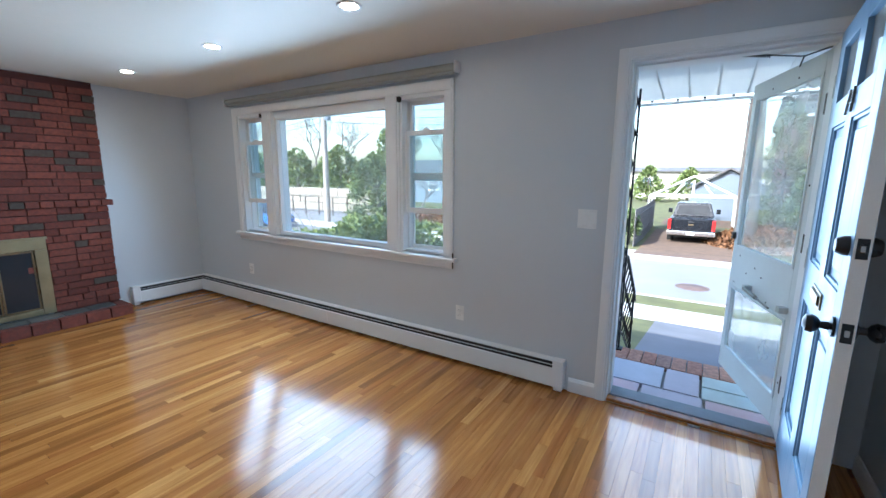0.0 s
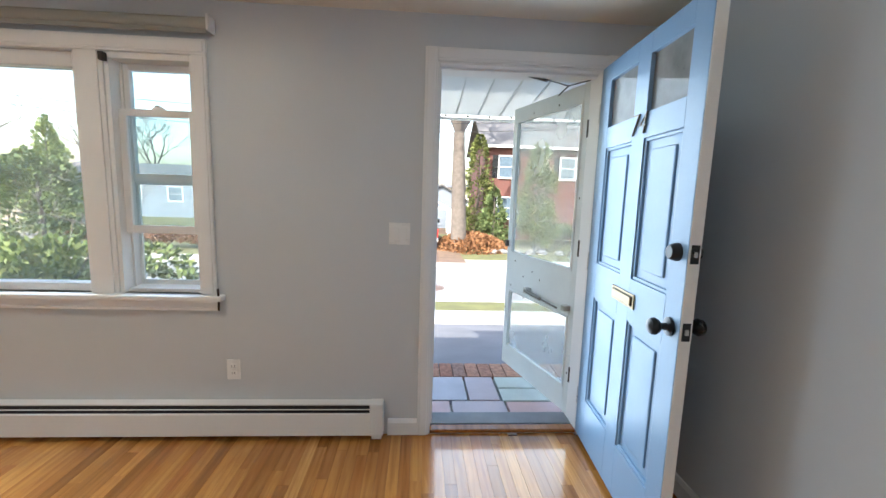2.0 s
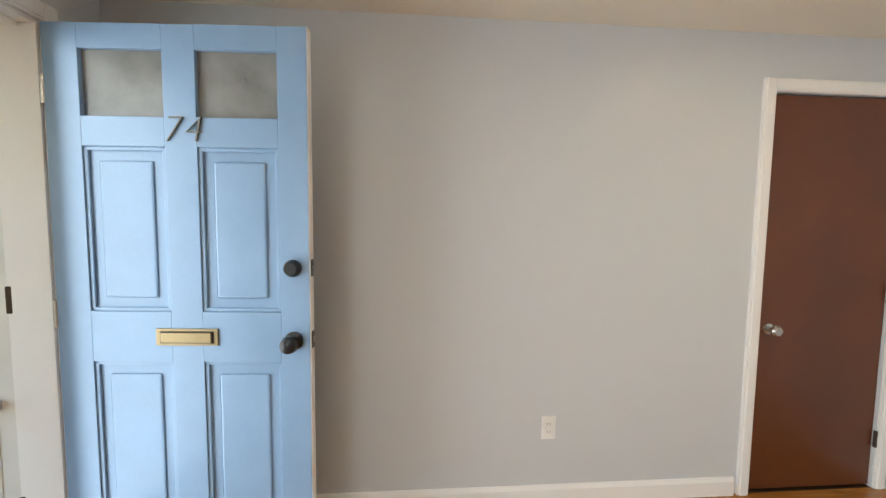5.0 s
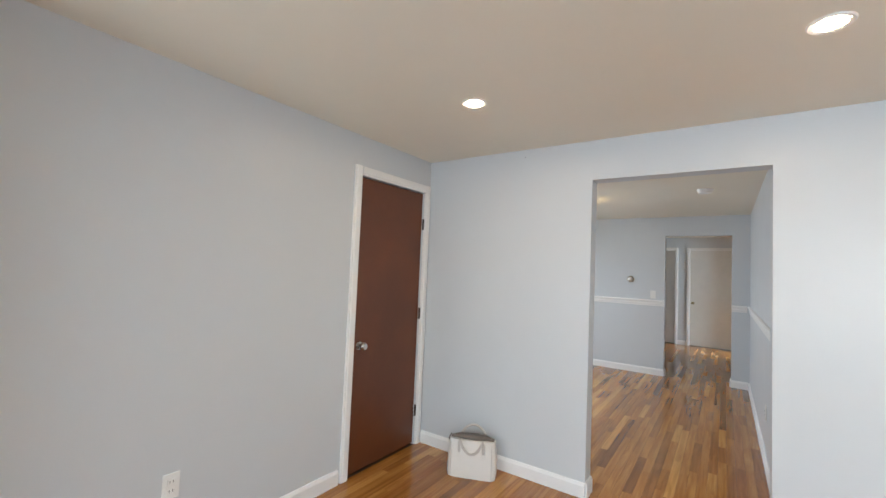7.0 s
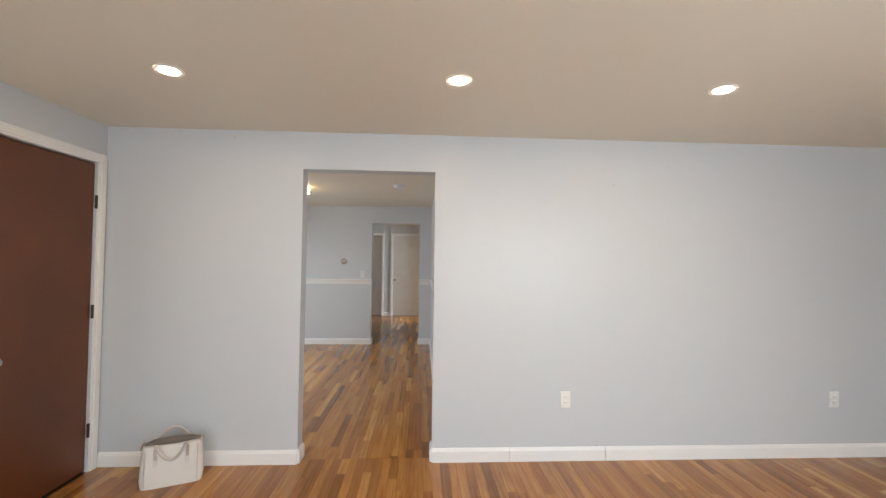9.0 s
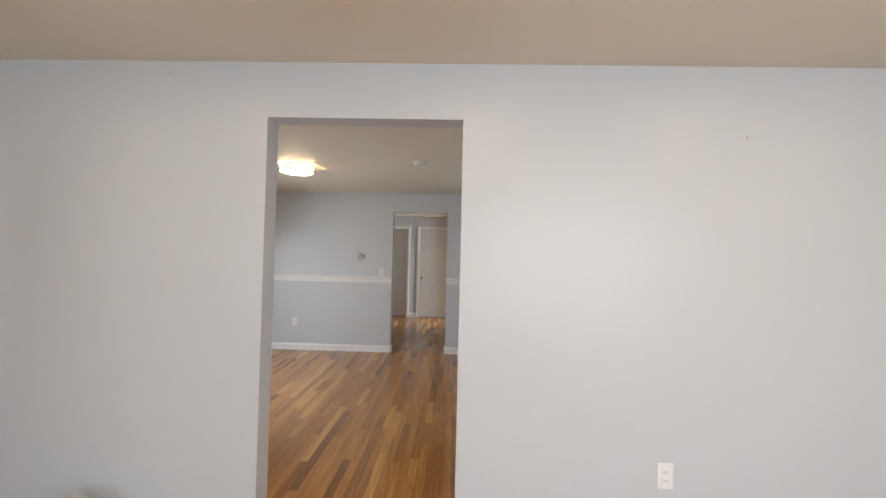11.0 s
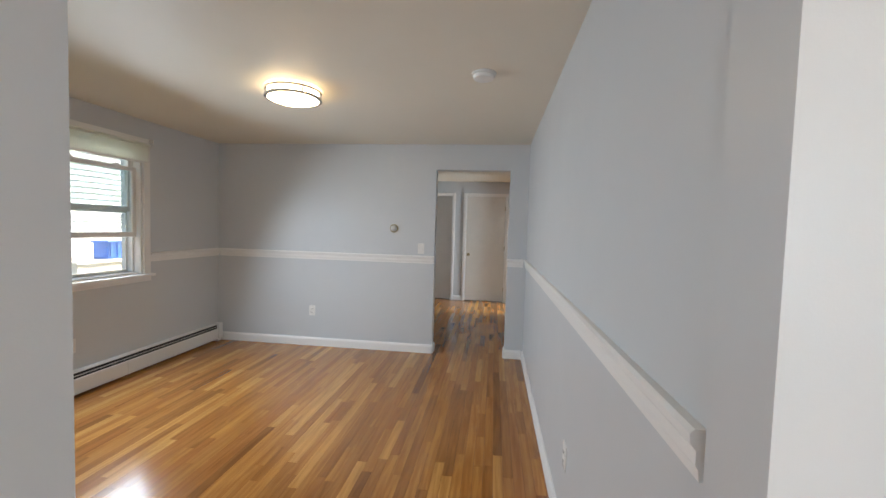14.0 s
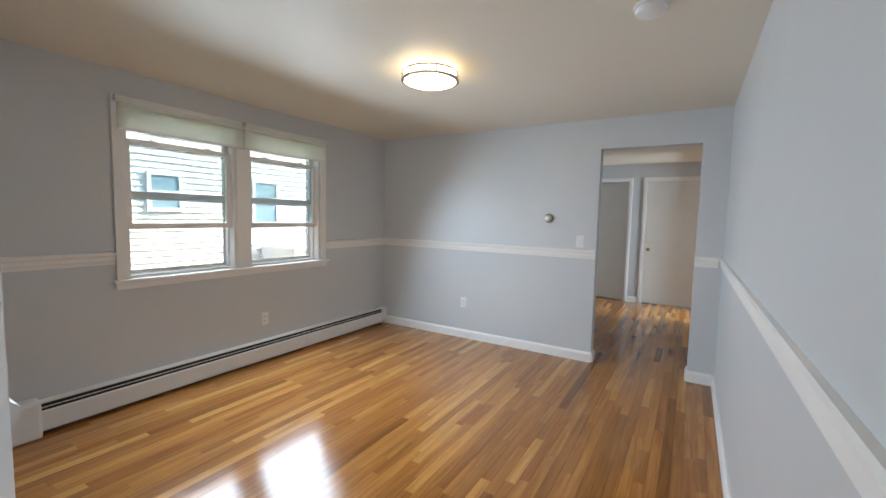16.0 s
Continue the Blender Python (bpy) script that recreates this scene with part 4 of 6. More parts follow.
CH = 0.0668
for row in range(34):
    z = 0.115 + CH * (row + 0.5)
    if z + CH / 2 > H:
        break
    y = -0.925 + (0.0 if row % 2 else 0.004)
    first_b = True
    while y > -2.75:
        L = rng.choice((0.195, 0.195, 0.195, 0.092, 0.15)) if not first_b else (0.195 if row % 2 else 0.092)
        first_b = False
        yc = y - L / 2
        y -= L + 0.011
        if -2.62 < yc - L / 2 + 0.02 and yc + L / 2 - 0.02 < -1.44 and z < 0.80:
            continue
        k = rng.randrange(4)
        key = ("b", L, k)
        if key not in brick_meshes:
            bm = bx(-0.03, 0.03, -L / 2, L / 2, -(CH - 0.011) / 2, (CH - 0.011) / 2)
            r = random.Random(k * 13 + int(L * 1000))
            for v in bm.verts:
                v.co += Vector((r.uniform(-0.004, 0.004), r.uniform(-0.004, 0.004), r.uniform(-0.003, 0.003)))
            brick_meshes[key] = mesh_of("brick", bm, M_BRICK)
        part_of("brick", brick_meshes[key], fire, pose(FX - 0.03 + rng.uniform(-0.004, 0.007), yc, z), True)
# mantel course, proud of the face
y = -0.90
while y > -2.8:
    L = rng.choice((0.092, 0.092, 0.15))
    key = ("m", L)
    if key not in brick_meshes:
        brick_meshes[key] = mesh_of("brick", bx(-0.06, 0.06, -L / 2, L / 2, -0.028, 0.028, 0.003), M_BRICK)
    part_of("mantel_brick", brick_meshes[key], fire, pose(FX + 0.02, y - L / 2, 1.152), True)
    y -= L + 0.008
surround = thing("fire_screen", "antique brass fireplace surround with smoked glass doors", "fireplace doors", (FX, -2.03, 0.115))
bm = bmesh.new()
for y0, y1, z0, z1 in ((-2.62, -1.44, 0.735, 0.85), (-1.53, -1.44, 0.116, 0.735), (-2.62, -2.53, 0.116, 0.735), (-2.53, -1.53, 0.116, 0.165)):
    box(bm, FX - 0.03, FX + 0.018, y0, y1, z0, z1, 0.005)
box(bm, FX + 0.012, FX + 0.03, -2.63, -1.43, 0.83, 0.855, 0.004)
part("frame", bm, M_OLDBRASS, surround, "", True)
for y0, y1 in ((-1.78, -1.535), (-2.03, -1.785), (-2.28, -2.035), (-2.525, -2.285)):
    bm = bmesh.new()
    for a, b, c, d in ((y0, y0 + 0.014, 0.17, 0.73), (y1 - 0.014, y1, 0.17, 0.73), (y0 + 0.014, y1 - 0.014, 0.17, 0.186), (y0 + 0.014, y1 - 0.014, 0.714, 0.73)):
        box(bm, FX - 0.012, FX + 0.006, a, b, c, d, 0.003)
    g = part("glass_door", bm, M_BRASS, surround, "", True)
    part("glass", bx(FX - 0.008, FX - 0.002, y0 + 0.014, y1 - 0.014, 0.186, 0.714), M_FIREGLASS, g, "smoked glass")
part("firebox", bx(XW + 0.001, FX - 0.04, -2.6, -1.46, 0.12, 0.78), M_DARK, surround, "", True)
hearth = thing("hearth", "low raised hearth with brick edge and slate top", "hearth", (FX, -2.2, 0))
part("bed", bx(XW + 0.07, -5.74, -3.5, -0.935, 0, 0.085), M_MORT, hearth, "", True)
y = -0.91
while y > -2.9:
    key = ("h",)
    if key not in brick_meshes:
        brick_meshes[key] = mesh_of("brick", bx(-0.045, 0.045, -0.092, 0.092, 0, 0.098, 0.003), M_BRICK)
    part_of("brick", brick_meshes[key], hearth, pose(-5.745 + rng.uniform(-0.003, 0.003), y - 0.092, 0.001), True)
    y -= 0.195
for x in (-5.9,):
    part_of("brick", brick_meshes[("h",)], hearth, pose(-5.886, -0.957, 0.001, 0, 0, 90), True)
y = -1.01
while y > -2.9:
    L = rng.uniform(0.16, 0.3)
    part("slate", bx(FX + 0.001, -5.795, y - L, y - 0.008, 0.08, 0.104 + rng.uniform(0, 0.004), 0.002), M_SLATE, hearth, "", True)
    y -= L

# ---- bag ----
bag = thing("handbag", "cream leather handbag leaning on the baseboard", "handbag", (-0.618, -3.648, 0), 202)
bm = bmesh.new()
prof = [(0.165, 0.065, 0.0), (0.172, 0.068, 0.04), (0.168, 0.058, 0.16), (0.16, 0.045, 0.245)]
rings = []
for hw, hd_, z in prof:
    ring = []
    for i in range(32):
        a = 2 * math.pi * i / 32
        c, s = math.cos(a), math.sin(a)
        ring.append(bm.verts.new((hw * math.copysign(abs(c) ** 0.35, c), hd_ * math.copysign(abs(s) ** 0.45, s) + 0.02 * z, z)))
    rings.append(ring)
for a, b in zip(rings, rings[1:]):
    for i in range(32):
        bm.faces.new((a[i], a[(i + 1) % 32], b[(i + 1) % 32], b[i]))
bm.faces.new(rings[0][::-1])
bm.faces.new(rings[-1])
smooth(part("body", bm, M_BAG, bag), 50)
part("zip", bx(-0.15, 0.15, -0.012, 0.022, 0.244, 0.256, 0.003), M_BAGTRIM, bag, "dark zip opening")
arch = [(-0.095 + 0.19 * i / 20, math.sin(math.pi * i / 20) ** 0.55) for i in range(21)]
hang = [(-0.085, -0.055, 0.17), (-0.085, -0.066, 0.235), (-0.08, -0.075, 0.262)] + [(-0.075 + 0.15 * i / 12, -0.078, 0.262 - 0.095 * math.sin(math.pi * i / 12) ** 0.6) for i in range(1, 12)] + [(0.08, -0.075, 0.262), (0.085, -0.066, 0.235), (0.085, -0.055, 0.17)]
smooth(part("handle", tube(hang, 0.0085, 8), M_BAGHANDLE, bag, "cream strap hanging over the front"))
smooth(part("handle", tube([(x, 0.045 + 0.012 * k, 0.225 + 0.095 * k) for x, k in arch], 0.0085, 8), M_BAGHANDLE, bag, "cream strap standing up"))
for s in (-1, 1):
    for x in (-0.085, 0.085):
        part("handle_tab", bx(x - 0.013, x + 0.013, s * 0.052 - 0.006, s * 0.052 + 0.006, 0.13, 0.225, 0.004), M_BAG, bag)
part("side_seam", bx(-0.142, -0.138, -0.066, -0.058, 0.012, 0.235, 0.001), M_BAGHANDLE, bag)
part("side_seam", bx(0.138, 0.142, -0.066, -0.058, 0.012, 0.235, 0.001), M_BAGHANDLE, bag)
smooth(part("lining", lathe([(0.02, 0), (0.11, 0.004), (0.135, 0.03), (0.11, 0.04), (0, 0.045)], pose(0.0, 0.004, 0.232) @ Matrix.Diagonal((1.0, 0.26, 1.0, 1.0)), 24), M_BAGTRIM, bag, "dark gathered lining at the open top"))
part("piping", bx(-0.163, -0.158, -0.045, 0.05, 0.236, 0.25, 0.002), M_BAGTRIM, bag)


# ---- outdoors ----
M_ASPH = plain("asphalt", (0.15, 0.15, 0.16), 0.9, vary=0.3, scale=1.5, bumps=0.6, grain=60)
M_ROAD = plain("road_asphalt", (0.20, 0.20, 0.205), 0.9, vary=0.2, scale=0.6, bumps=0.5, grain=50)
M_CONC = plain("concrete", (0.45, 0.44, 0.41), 0.9, vary=0.15, scale=1.2, bumps=0.5, grain=70)
M_BLOCK = plain("concrete_block", (0.33, 0.285, 0.23), 0.9, vary=0.2, scale=1.0, bumps=0.4, grain=40)
M_GRASS = plain("winter_lawn", (0.13, 0.13, 0.045), 0.95, vary=0.5, scale=1.4, bumps=0.9, grain=45)
M_SOIL = plain("leaf_litter", (0.15, 0.095, 0.06), 0.95, vary=0.45, scale=3.0, bumps=0.9, grain=30)
M_BARK = plain("bark", (0.12, 0.10, 0.085), 0.95, vary=0.4, scale=5.0, bumps=0.9, grain=25)
M_TWIG = plain("twigs", (0.13, 0.11, 0.10), 0.95)
M_REDW = plain("red_siding", (0.125, 0.048, 0.038), 0.8, vary=0.15, scale=2.0, bumps=0.3, grain=30)
M_SIDING = plain("white_siding", (0.74, 0.75, 0.75), 0.55, vary=0.05, scale=1.0)
M_GREYW = plain("grey_siding", (0.15, 0.18, 0.22), 0.7, vary=0.1)
M_TAN = plain("tan_wall", (0.50, 0.46, 0.40), 0.8, vary=0.1)
M_SHING = plain("grey_shingle", (0.125, 0.12, 0.12), 0.9, vary=0.2, bumps=0.5, grain=20)
M_FENCE = plain("weathered_wood", (0.22, 0.20, 0.18), 0.9, vary=0.3, scale=4.0, bumps=0.4, grain=40)
M_POLE = plain("pole_wood", (0.36, 0.32, 0.28), 0.9, vary=0.25, bumps=0.4, grain=40)
M_WIN = plain("far_window", (0.10, 0.14, 0.18), 0.08, vary=0.2, bumps=0.0)
M_WINL = plain("neighbour_pane", (0.22, 0.34, 0.42), 0.1, vary=0.2, bumps=0.0)
M_TRUCK = plain("truck_paint", (0.006, 0.007, 0.010), 0.25, vary=0.1, bumps=0.0)
M_CARBLUE = plain("car_paint_blue", (0.02, 0.10, 0.36), 0.2, vary=0.05, bumps=0.0, coat=0.8)
M_CHROME = plain("chrome", (0.75, 0.75, 0.76), 0.12, metal=1.0, vary=0.05, bumps=0.0)
M_RUBBER = plain("rubber", (0.02, 0.02, 0.02), 0.85)
M_RED = plain("tail_red", (0.45, 0.015, 0.012), 0.2, bumps=0.0)
M_YEL = plain("hydrant_yellow", (0.75, 0.47, 0.04), 0.5)
M_WPIPE = plain("white_pipe", (0.72, 0.74, 0.75), 0.5)
M_PANEL = plain("porch_roof_white", (0.80, 0.82, 0.81), 0.5, vary=0.06)
M_ROCK = plain("border_rock", (0.17, 0.165, 0.16), 0.9, vary=0.35, scale=6.0, bumps=0.6, grain=30)
_nt = M_PANEL.node_tree
_tl = nd(_nt, "ShaderNodeBsdfTranslucent", Color=(0.86, 0.88, 0.86, 1))
_mx = nd(_nt, "ShaderNodeMixShader", Fac=0.32)
_nt.links.new(_nt.nodes["Principled BSDF"].outputs[0], _mx.inputs[1])
_nt.links.new(_tl.outputs[0], _mx.inputs[2])
_nt.links.new(_mx.outputs[0], _nt.nodes["Material Output"].inputs["Surface"])
M_RUST = plain("manhole_iron", (0.13, 0.085, 0.07), 0.8, vary=0.3, bumps=0.5, grain=40)


def leafy(name, a, b):
    m, nt, s = mat_new(name)
    geo = nt.nodes.new("ShaderNodeNewGeometry")
    col = mix_color(nt, geo.outputs["Random Per Island"], a, b)
    col = mix_color(nt, ramp(nt, noise_tex(nt, 2.2), 0.35, 0.65, (0, 0, 0), (0.5, 0.5, 0.5)), col, tuple(c * 0.5 for c in a))
    nt.links.new(col, s.inputs["Base Color"])
    s.inputs["Roughness"].default_value = 0.7
    s.inputs["Specular IOR Level"].default_value = 0.2
    return m


M_CONIF = leafy("conifer_leaf", (0.13, 0.18, 0.06), (0.27, 0.31, 0.11))
M_YEW = leafy("yew_leaf", (0.085, 0.125, 0.05), (0.17, 0.21, 0.085))
M_ARBOR = leafy("arborvitae_leaf", (0.11, 0.135, 0.04), (0.21, 0.225, 0.075))
M_RHODO = leafy("rhododendron_leaf", (0.09, 0.14, 0.035), (0.26, 0.30, 0.10))
M_LITTER = leafy("fallen_leaf", (0.13, 0.06, 0.028), (0.26, 0.13, 0.06))

prof = [(-400, -0.62), (2.0, -0.62), (6.2, -1.38), (7.5, -1.45), (8.8, -1.54), (8.82, -1.76), (14.78, -1.76), (14.8, -1.56), (17.0, -1.68), (21.0, -1.72), (25.0, -1.55), (60, -1.3), (900, -1.3)]


def gz(y):
    for (a, za), (b, zb) in zip(prof, prof[1:]):
        if a <= y <= b:
            return za + (zb - za) * (y - a) / (b - a)
    return -1.3


bm = bmesh.new()
xs = [-700, -60, -20, -8, 0, 8, 20, 60, 700]
grid = [[bm.verts.new((x, y, z)) for x in xs] for y, z in prof]
for a, b in zip(grid, grid[1:]):
    for i in range(len(xs) - 1):
        bm.faces.new((a[i], a[i + 1], b[i + 1], b[i]))
solid("ground", bm, M_GRASS, "dull green winter lawn and ground", "ground")
solid("road", bx(-200, 200, 8.82, 14.78, -1.757, -1.70), M_ROAD, "pale grey asphalt street", "road")


def strip(name, x0, x1, ys, lift, material, label, category):
    """A sheet laid along the slope of the ground, with thickness."""
    bm = bmesh.new()
    for y0, y1 in zip(ys, ys[1:]):
        q = [(x0, y0), (x1, y0), (x1, y1), (x0, y1)]
        top = [bm.verts.new((x, y, gz(y) + lift)) for x, y in q]
        bot = [bm.verts.new((x, y, gz(y) - 0.08)) for x, y in q]
        bm.faces.new(top)
        for i in range(4):
            bm.faces.new((top[i], bot[i], bot[(i + 1) % 4], top[(i + 1) % 4]))
    return solid(name, bm, material, label, category)


strip("driveway", -1.35, 7.0, [1.9, 2.0, 6.2], 0.012, M_ASPH, "dark worn asphalt walk and drive", "driveway")
pave = strip("pavement_near", -60, 60, [6.2, 7.45], 0.004, M_CONC, "pale concrete sidewalk base", "pavement")
for i in range(24):
    x = -18.0 + i * 1.5
    bm = bx(x + 0.006, x + 1.494, 6.21, 7.44, -0.05, 0.02)
    for v in bm.verts:
        v.co.z += gz(v.co.y)
    part("slab", bm, M_CONC, pave, "", True)
strip("pavement_far", -60, 60, [14.98, 16.6], 0.012, M_CONC, "pale concrete far sidewalk", "pavement")
strip("parking_lot", -48, -21.2, [16.62, 17.0, 21.0, 22.9], 0.015, M_ROAD, "pale asphalt lot before the block wall", "pavement")
strip("drive_apron", -3.0, 0.9, [14.9, 17.0, 24.0, 32.0], 0.02, M_SOIL, "leaf-strewn gravel drive opposite", "driveway")
for y0, y1, nm in ((8.66, 8.82, "kerb_near"), (14.78, 14.98, "kerb_far")):
    solid(nm, bx(-100, 100, y0, y1, -1.8, -1.525, 0.012), M_CONC, "worn concrete street kerb", "kerb")
mh = thing("manhole_cover", "round rusty iron manhole cover in the street", "manhole cover", (-0.8, 11.0, -1.70))
smooth(part("cover", lathe([(0, 0.008), (0.36, 0.008), (0.37, 0.0), (0.44, 0.004), (0.45, -0.01), (0, -0.01)], None, 32), M_RUST, mh))

# porch
porch = thing("porch", "flagstone porch with brick edge and brick steps", "porch", (-0.4, 0.7, -0.62), kind="structure")
part("slab", bx(-1.4, 0.75, T, 1.08, -0.62, -0.075), M_CONC, porch, "", True)
F_L = plain("flag_lilac", (0.60, 0.51, 0.54), 0.6, vary=0.2, scale=4, bumps=0.4, grain=50)
F_G = plain("flag_green", (0.61, 0.66, 0.60), 0.6, vary=0.2, scale=4, bumps=0.4, grain=50)
F_R = plain("flag_red", (0.66, 0.46, 0.45), 0.6, vary=0.2, scale=4, bumps=0.4, grain=50)
F_B = plain("flag_blue", (0.55, 0.53, 0.58), 0.6, vary=0.2, scale=4, bumps=0.4, grain=50)
for x0, x1, y0, y1, m in ((-1.39, -0.645, 0.222, 0.278, F_G), (-0.635, 0.74, 0.222, 0.278, F_B), (-1.39, -0.9, 0.46, 0.83, F_B), (-0.89, -0.665, 0.46, 0.83, F_L), (-0.655, -0.30, 0.645, 0.83, F_G), (-0.655, -0.22, 0.45, 0.635, F_G), (-0.635, -0.16, 0.28, 0.44, F_R),
                          (-1.39, -1.03, 0.28, 0.45, F_R), (-1.02, -0.645, 0.28, 0.45, F_L), (-0.29, 0.2, 0.645, 0.83, F_L), (-0.21, 0.3, 0.45, 0.635, F_R), (-0.15, 0.4, 0.28, 0.44, F_G), (0.31, 0.74, 0.45, 0.83, F_B), (0.41, 0.74, 0.28, 0.44, F_L)):
    part("flagstone", bx(x0 + 0.004, x1 - 0.004, y0 + 0.004, y1 - 0.004, -0.076, -0.036, 0.004), m, porch, "", True)
bme = mesh_of("brick", bx(-0.05, 0.05, -0.125, 0.125, -0.035, 0.03, 0.004), M_PBRICK)
for i in range(20):
    part_of("brick", bme, porch, pose(-1.345 + i * 0.107, 0.967 + 0.004 * math.sin(i * 5.1), -0.068), True)
for s in range(3):
    y0, zt = 1.09 + 0.30 * s, -0.24 - 0.16 * s
    part("step", bx(-1.3, 0.6, y0, y0 + 0.30, -1.0, zt - 0.062), M_PBRICK, porch, "brick step", True)
    for i in range(17):
        part_of("brick", bme, porch, pose(-1.25 + i * 0.11, y0 + 0.165, zt - 0.03), True)
roofp = thing("porch_roof", "white corrugated porch roof panels with dark bolts", "porch roof", (-0.4, 0.9, 2.2), kind="structure")
for i in range(16):
    x = -1.75 + i * 0.2
    pr = [(T, 2.29), (1.62, 2.13), (1.62, 2.118), (T, 2.278)]
    part("panel", prism(pr, "x", x, x + 0.196), M_PANEL, roofp, "", True)
    part("rib", prism([(T, 2.277), (1.62, 2.117), (1.62, 2.111), (T, 2.271)], "x", x + 0.185, x + 0.2), M_PANEL, roofp, "", True)
    part("bolt", lathe([(0, 0), (0.012, 0), (0.012, 0.014), (0, 0.014)], pose(x + 0.1, 1.60, 2.098), 8), M_BLACK, roofp, "", True)
part("gutter", prism([(1.60, 2.08), (1.68, 2.08), (1.68, 2.16), (1.665, 2.16), (1.665, 2.095), (1.60, 2.095)], "x", -1.78, 1.5), M_PANEL, roofp, "", True)


def iron_post(x, y, z0, z1):
    e = thing("porch_post", "black wrought iron porch post with scrollwork", "post", (x, y, z0))
    for dx in (-0.06, 0.06):
        part("bar", bx(dx - 0.008, dx + 0.008, -0.008, 0.008, 0, z1 - z0, 0.002), M_BLACK, e)
    n = 9
    for i in range(n):
        z = (i + 0.5) * (z1 - z0) / n
        h = (z1 - z0) / n * 0.46
        pts = [(0.05 * math.cos(a) * (1 - 0.25 * a / 9), 0, z + h * math.sin(a) * (1 - 0.25 * a / 9)) for a in [k * 0.5 for k in range(16)]]
        part("scroll", tube(pts, 0.006, 5), M_BLACK, e)
    part("foot", bx(-0.09, 0.09, -0.04, 0.04, 0, 0.012), M_BLACK, e)


iron_post(-1.335, 1.03, -0.04, 2.12)
iron_post(0.66, 1.03, -0.04, 2.12)


def iron_rail(x):
    e = thing("stair_railing", "black wrought iron railing along the brick steps", "railing", (x, 1.5, -0.3))
    top = [(x, 1.05, 0.80), (x, 1.30, 0.74), (x, 2.0, 0.24), (x, 2.08, 0.12)]
    smooth(part("handrail", tube(top, 0.016, 8), M_BLACK, e, "", True))
    part("bottom_rail", tube([(x, 1.05, 0.10), (x, 1.30, 0.02), (x, 2.0, -0.45)], 0.009, 6), M_BLACK, e, "", True)
    for i in range(9):
        y = 1.08 + i * 0.112
        zt = 0.80 - 0.24 * (y - 1.05) if y < 1.3 else 0.74 - 0.714 * (y - 1.30)
        zb = 0.10 - 0.32 * (y - 1.05) if y < 1.3 else 0.02 - 0.671 * (y - 1.30)
        pts = [(x + 0.012 * math.sin(k * 1.6), y, zb + (zt - zb) * k / 10) for k in range(11)] if x < 0 else [(x, y, zb), (x, y, zt)]
        part("baluster", tube(pts, 0.0065, 5), M_BLACK, e, "", True)
    for y, zt in ((1.05, 0.8), (1.99, 0.25)):
        part("post", bx(x - 0.011, x + 0.011, y - 0.011, y + 0.011, -0.05 if y < 1.1 else -0.60, zt, 0.002), M_BLACK, e, "", True)


iron_rail(-1.30)
iron_rail(0.56)


# ---- planting ----
def cloud(seed, n, size, where, flat=0.5):
    """Many small pointed leaves; where(r) gives place and outward direction."""
    r = random.Random(seed)
    verts, faces = [], []
    for _ in range(n):
        p, out = where(r)
        d = Vector((r.gauss(0, 1), r.gauss(0, 1), r.gauss(0, 1))) * flat + out
        d.normalize()
        s = d.orthogonal().normalized()
        s.rotate(Matrix.Rotation(r.uniform(0, 6.28), 3, d))
        L, w = size * r.uniform(0.7, 1.4), size * r.uniform(0.25, 0.45)
        k = len(verts)
        verts += [p, p + d * L * 0.5 + s * w, p + d * L, p + d * L * 0.5 - s * w]
        faces.append((k, k + 1, k + 2, k + 3))
    return verts, faces


def crown(name, vf, material, parent, label=""):
    me = bpy.data.meshes.new(name)
    me.from_pydata([tuple(v) for v in vf[0]], [], vf[1])
    me.materials.append(material)
    ob = new(name, me)
    ob.parent = parent
    if label:
        ob["label"] = label
    return ob


def conifer(label, x, y, h, r, material, seed, n=2600, size=0.16, name="evergreen_tree", taper=0.75):
    e = thing(name, label, "tree", (x, y, gz(y) - 0.03))
    smooth(part("trunk", tube([(0, 0, 0), (0.02, 0, h * 0.5), (0, 0.02, h * 0.93)], 0.05 + r * 0.06, 7, None, 0.01), M_BARK, e))
    q = random.Random(seed)
    lobes = [(q.uniform(0, 6.28), q.uniform(0.05, 0.95), q.uniform(0.75, 1.18)) for _ in range(60)]

    def where(rr):
        a, t, k = rr.choice(lobes)
        a += rr.gauss(0, 0.28)
        t = min(0.99, max(0.02, t + rr.gauss(0, 0.05)))
        rad = r * (1 - t) ** taper * k * (0.45 + 0.55 * min(1, t * 8)) * rr.uniform(0.55, 1.0)
        out = Vector((math.cos(a), math.sin(a), 0.7))
        return Vector((rad * math.cos(a), rad * math.sin(a), 0.12 + t * h)), out
    crown("crown", cloud(seed, n, size, where), material, e)
    return e


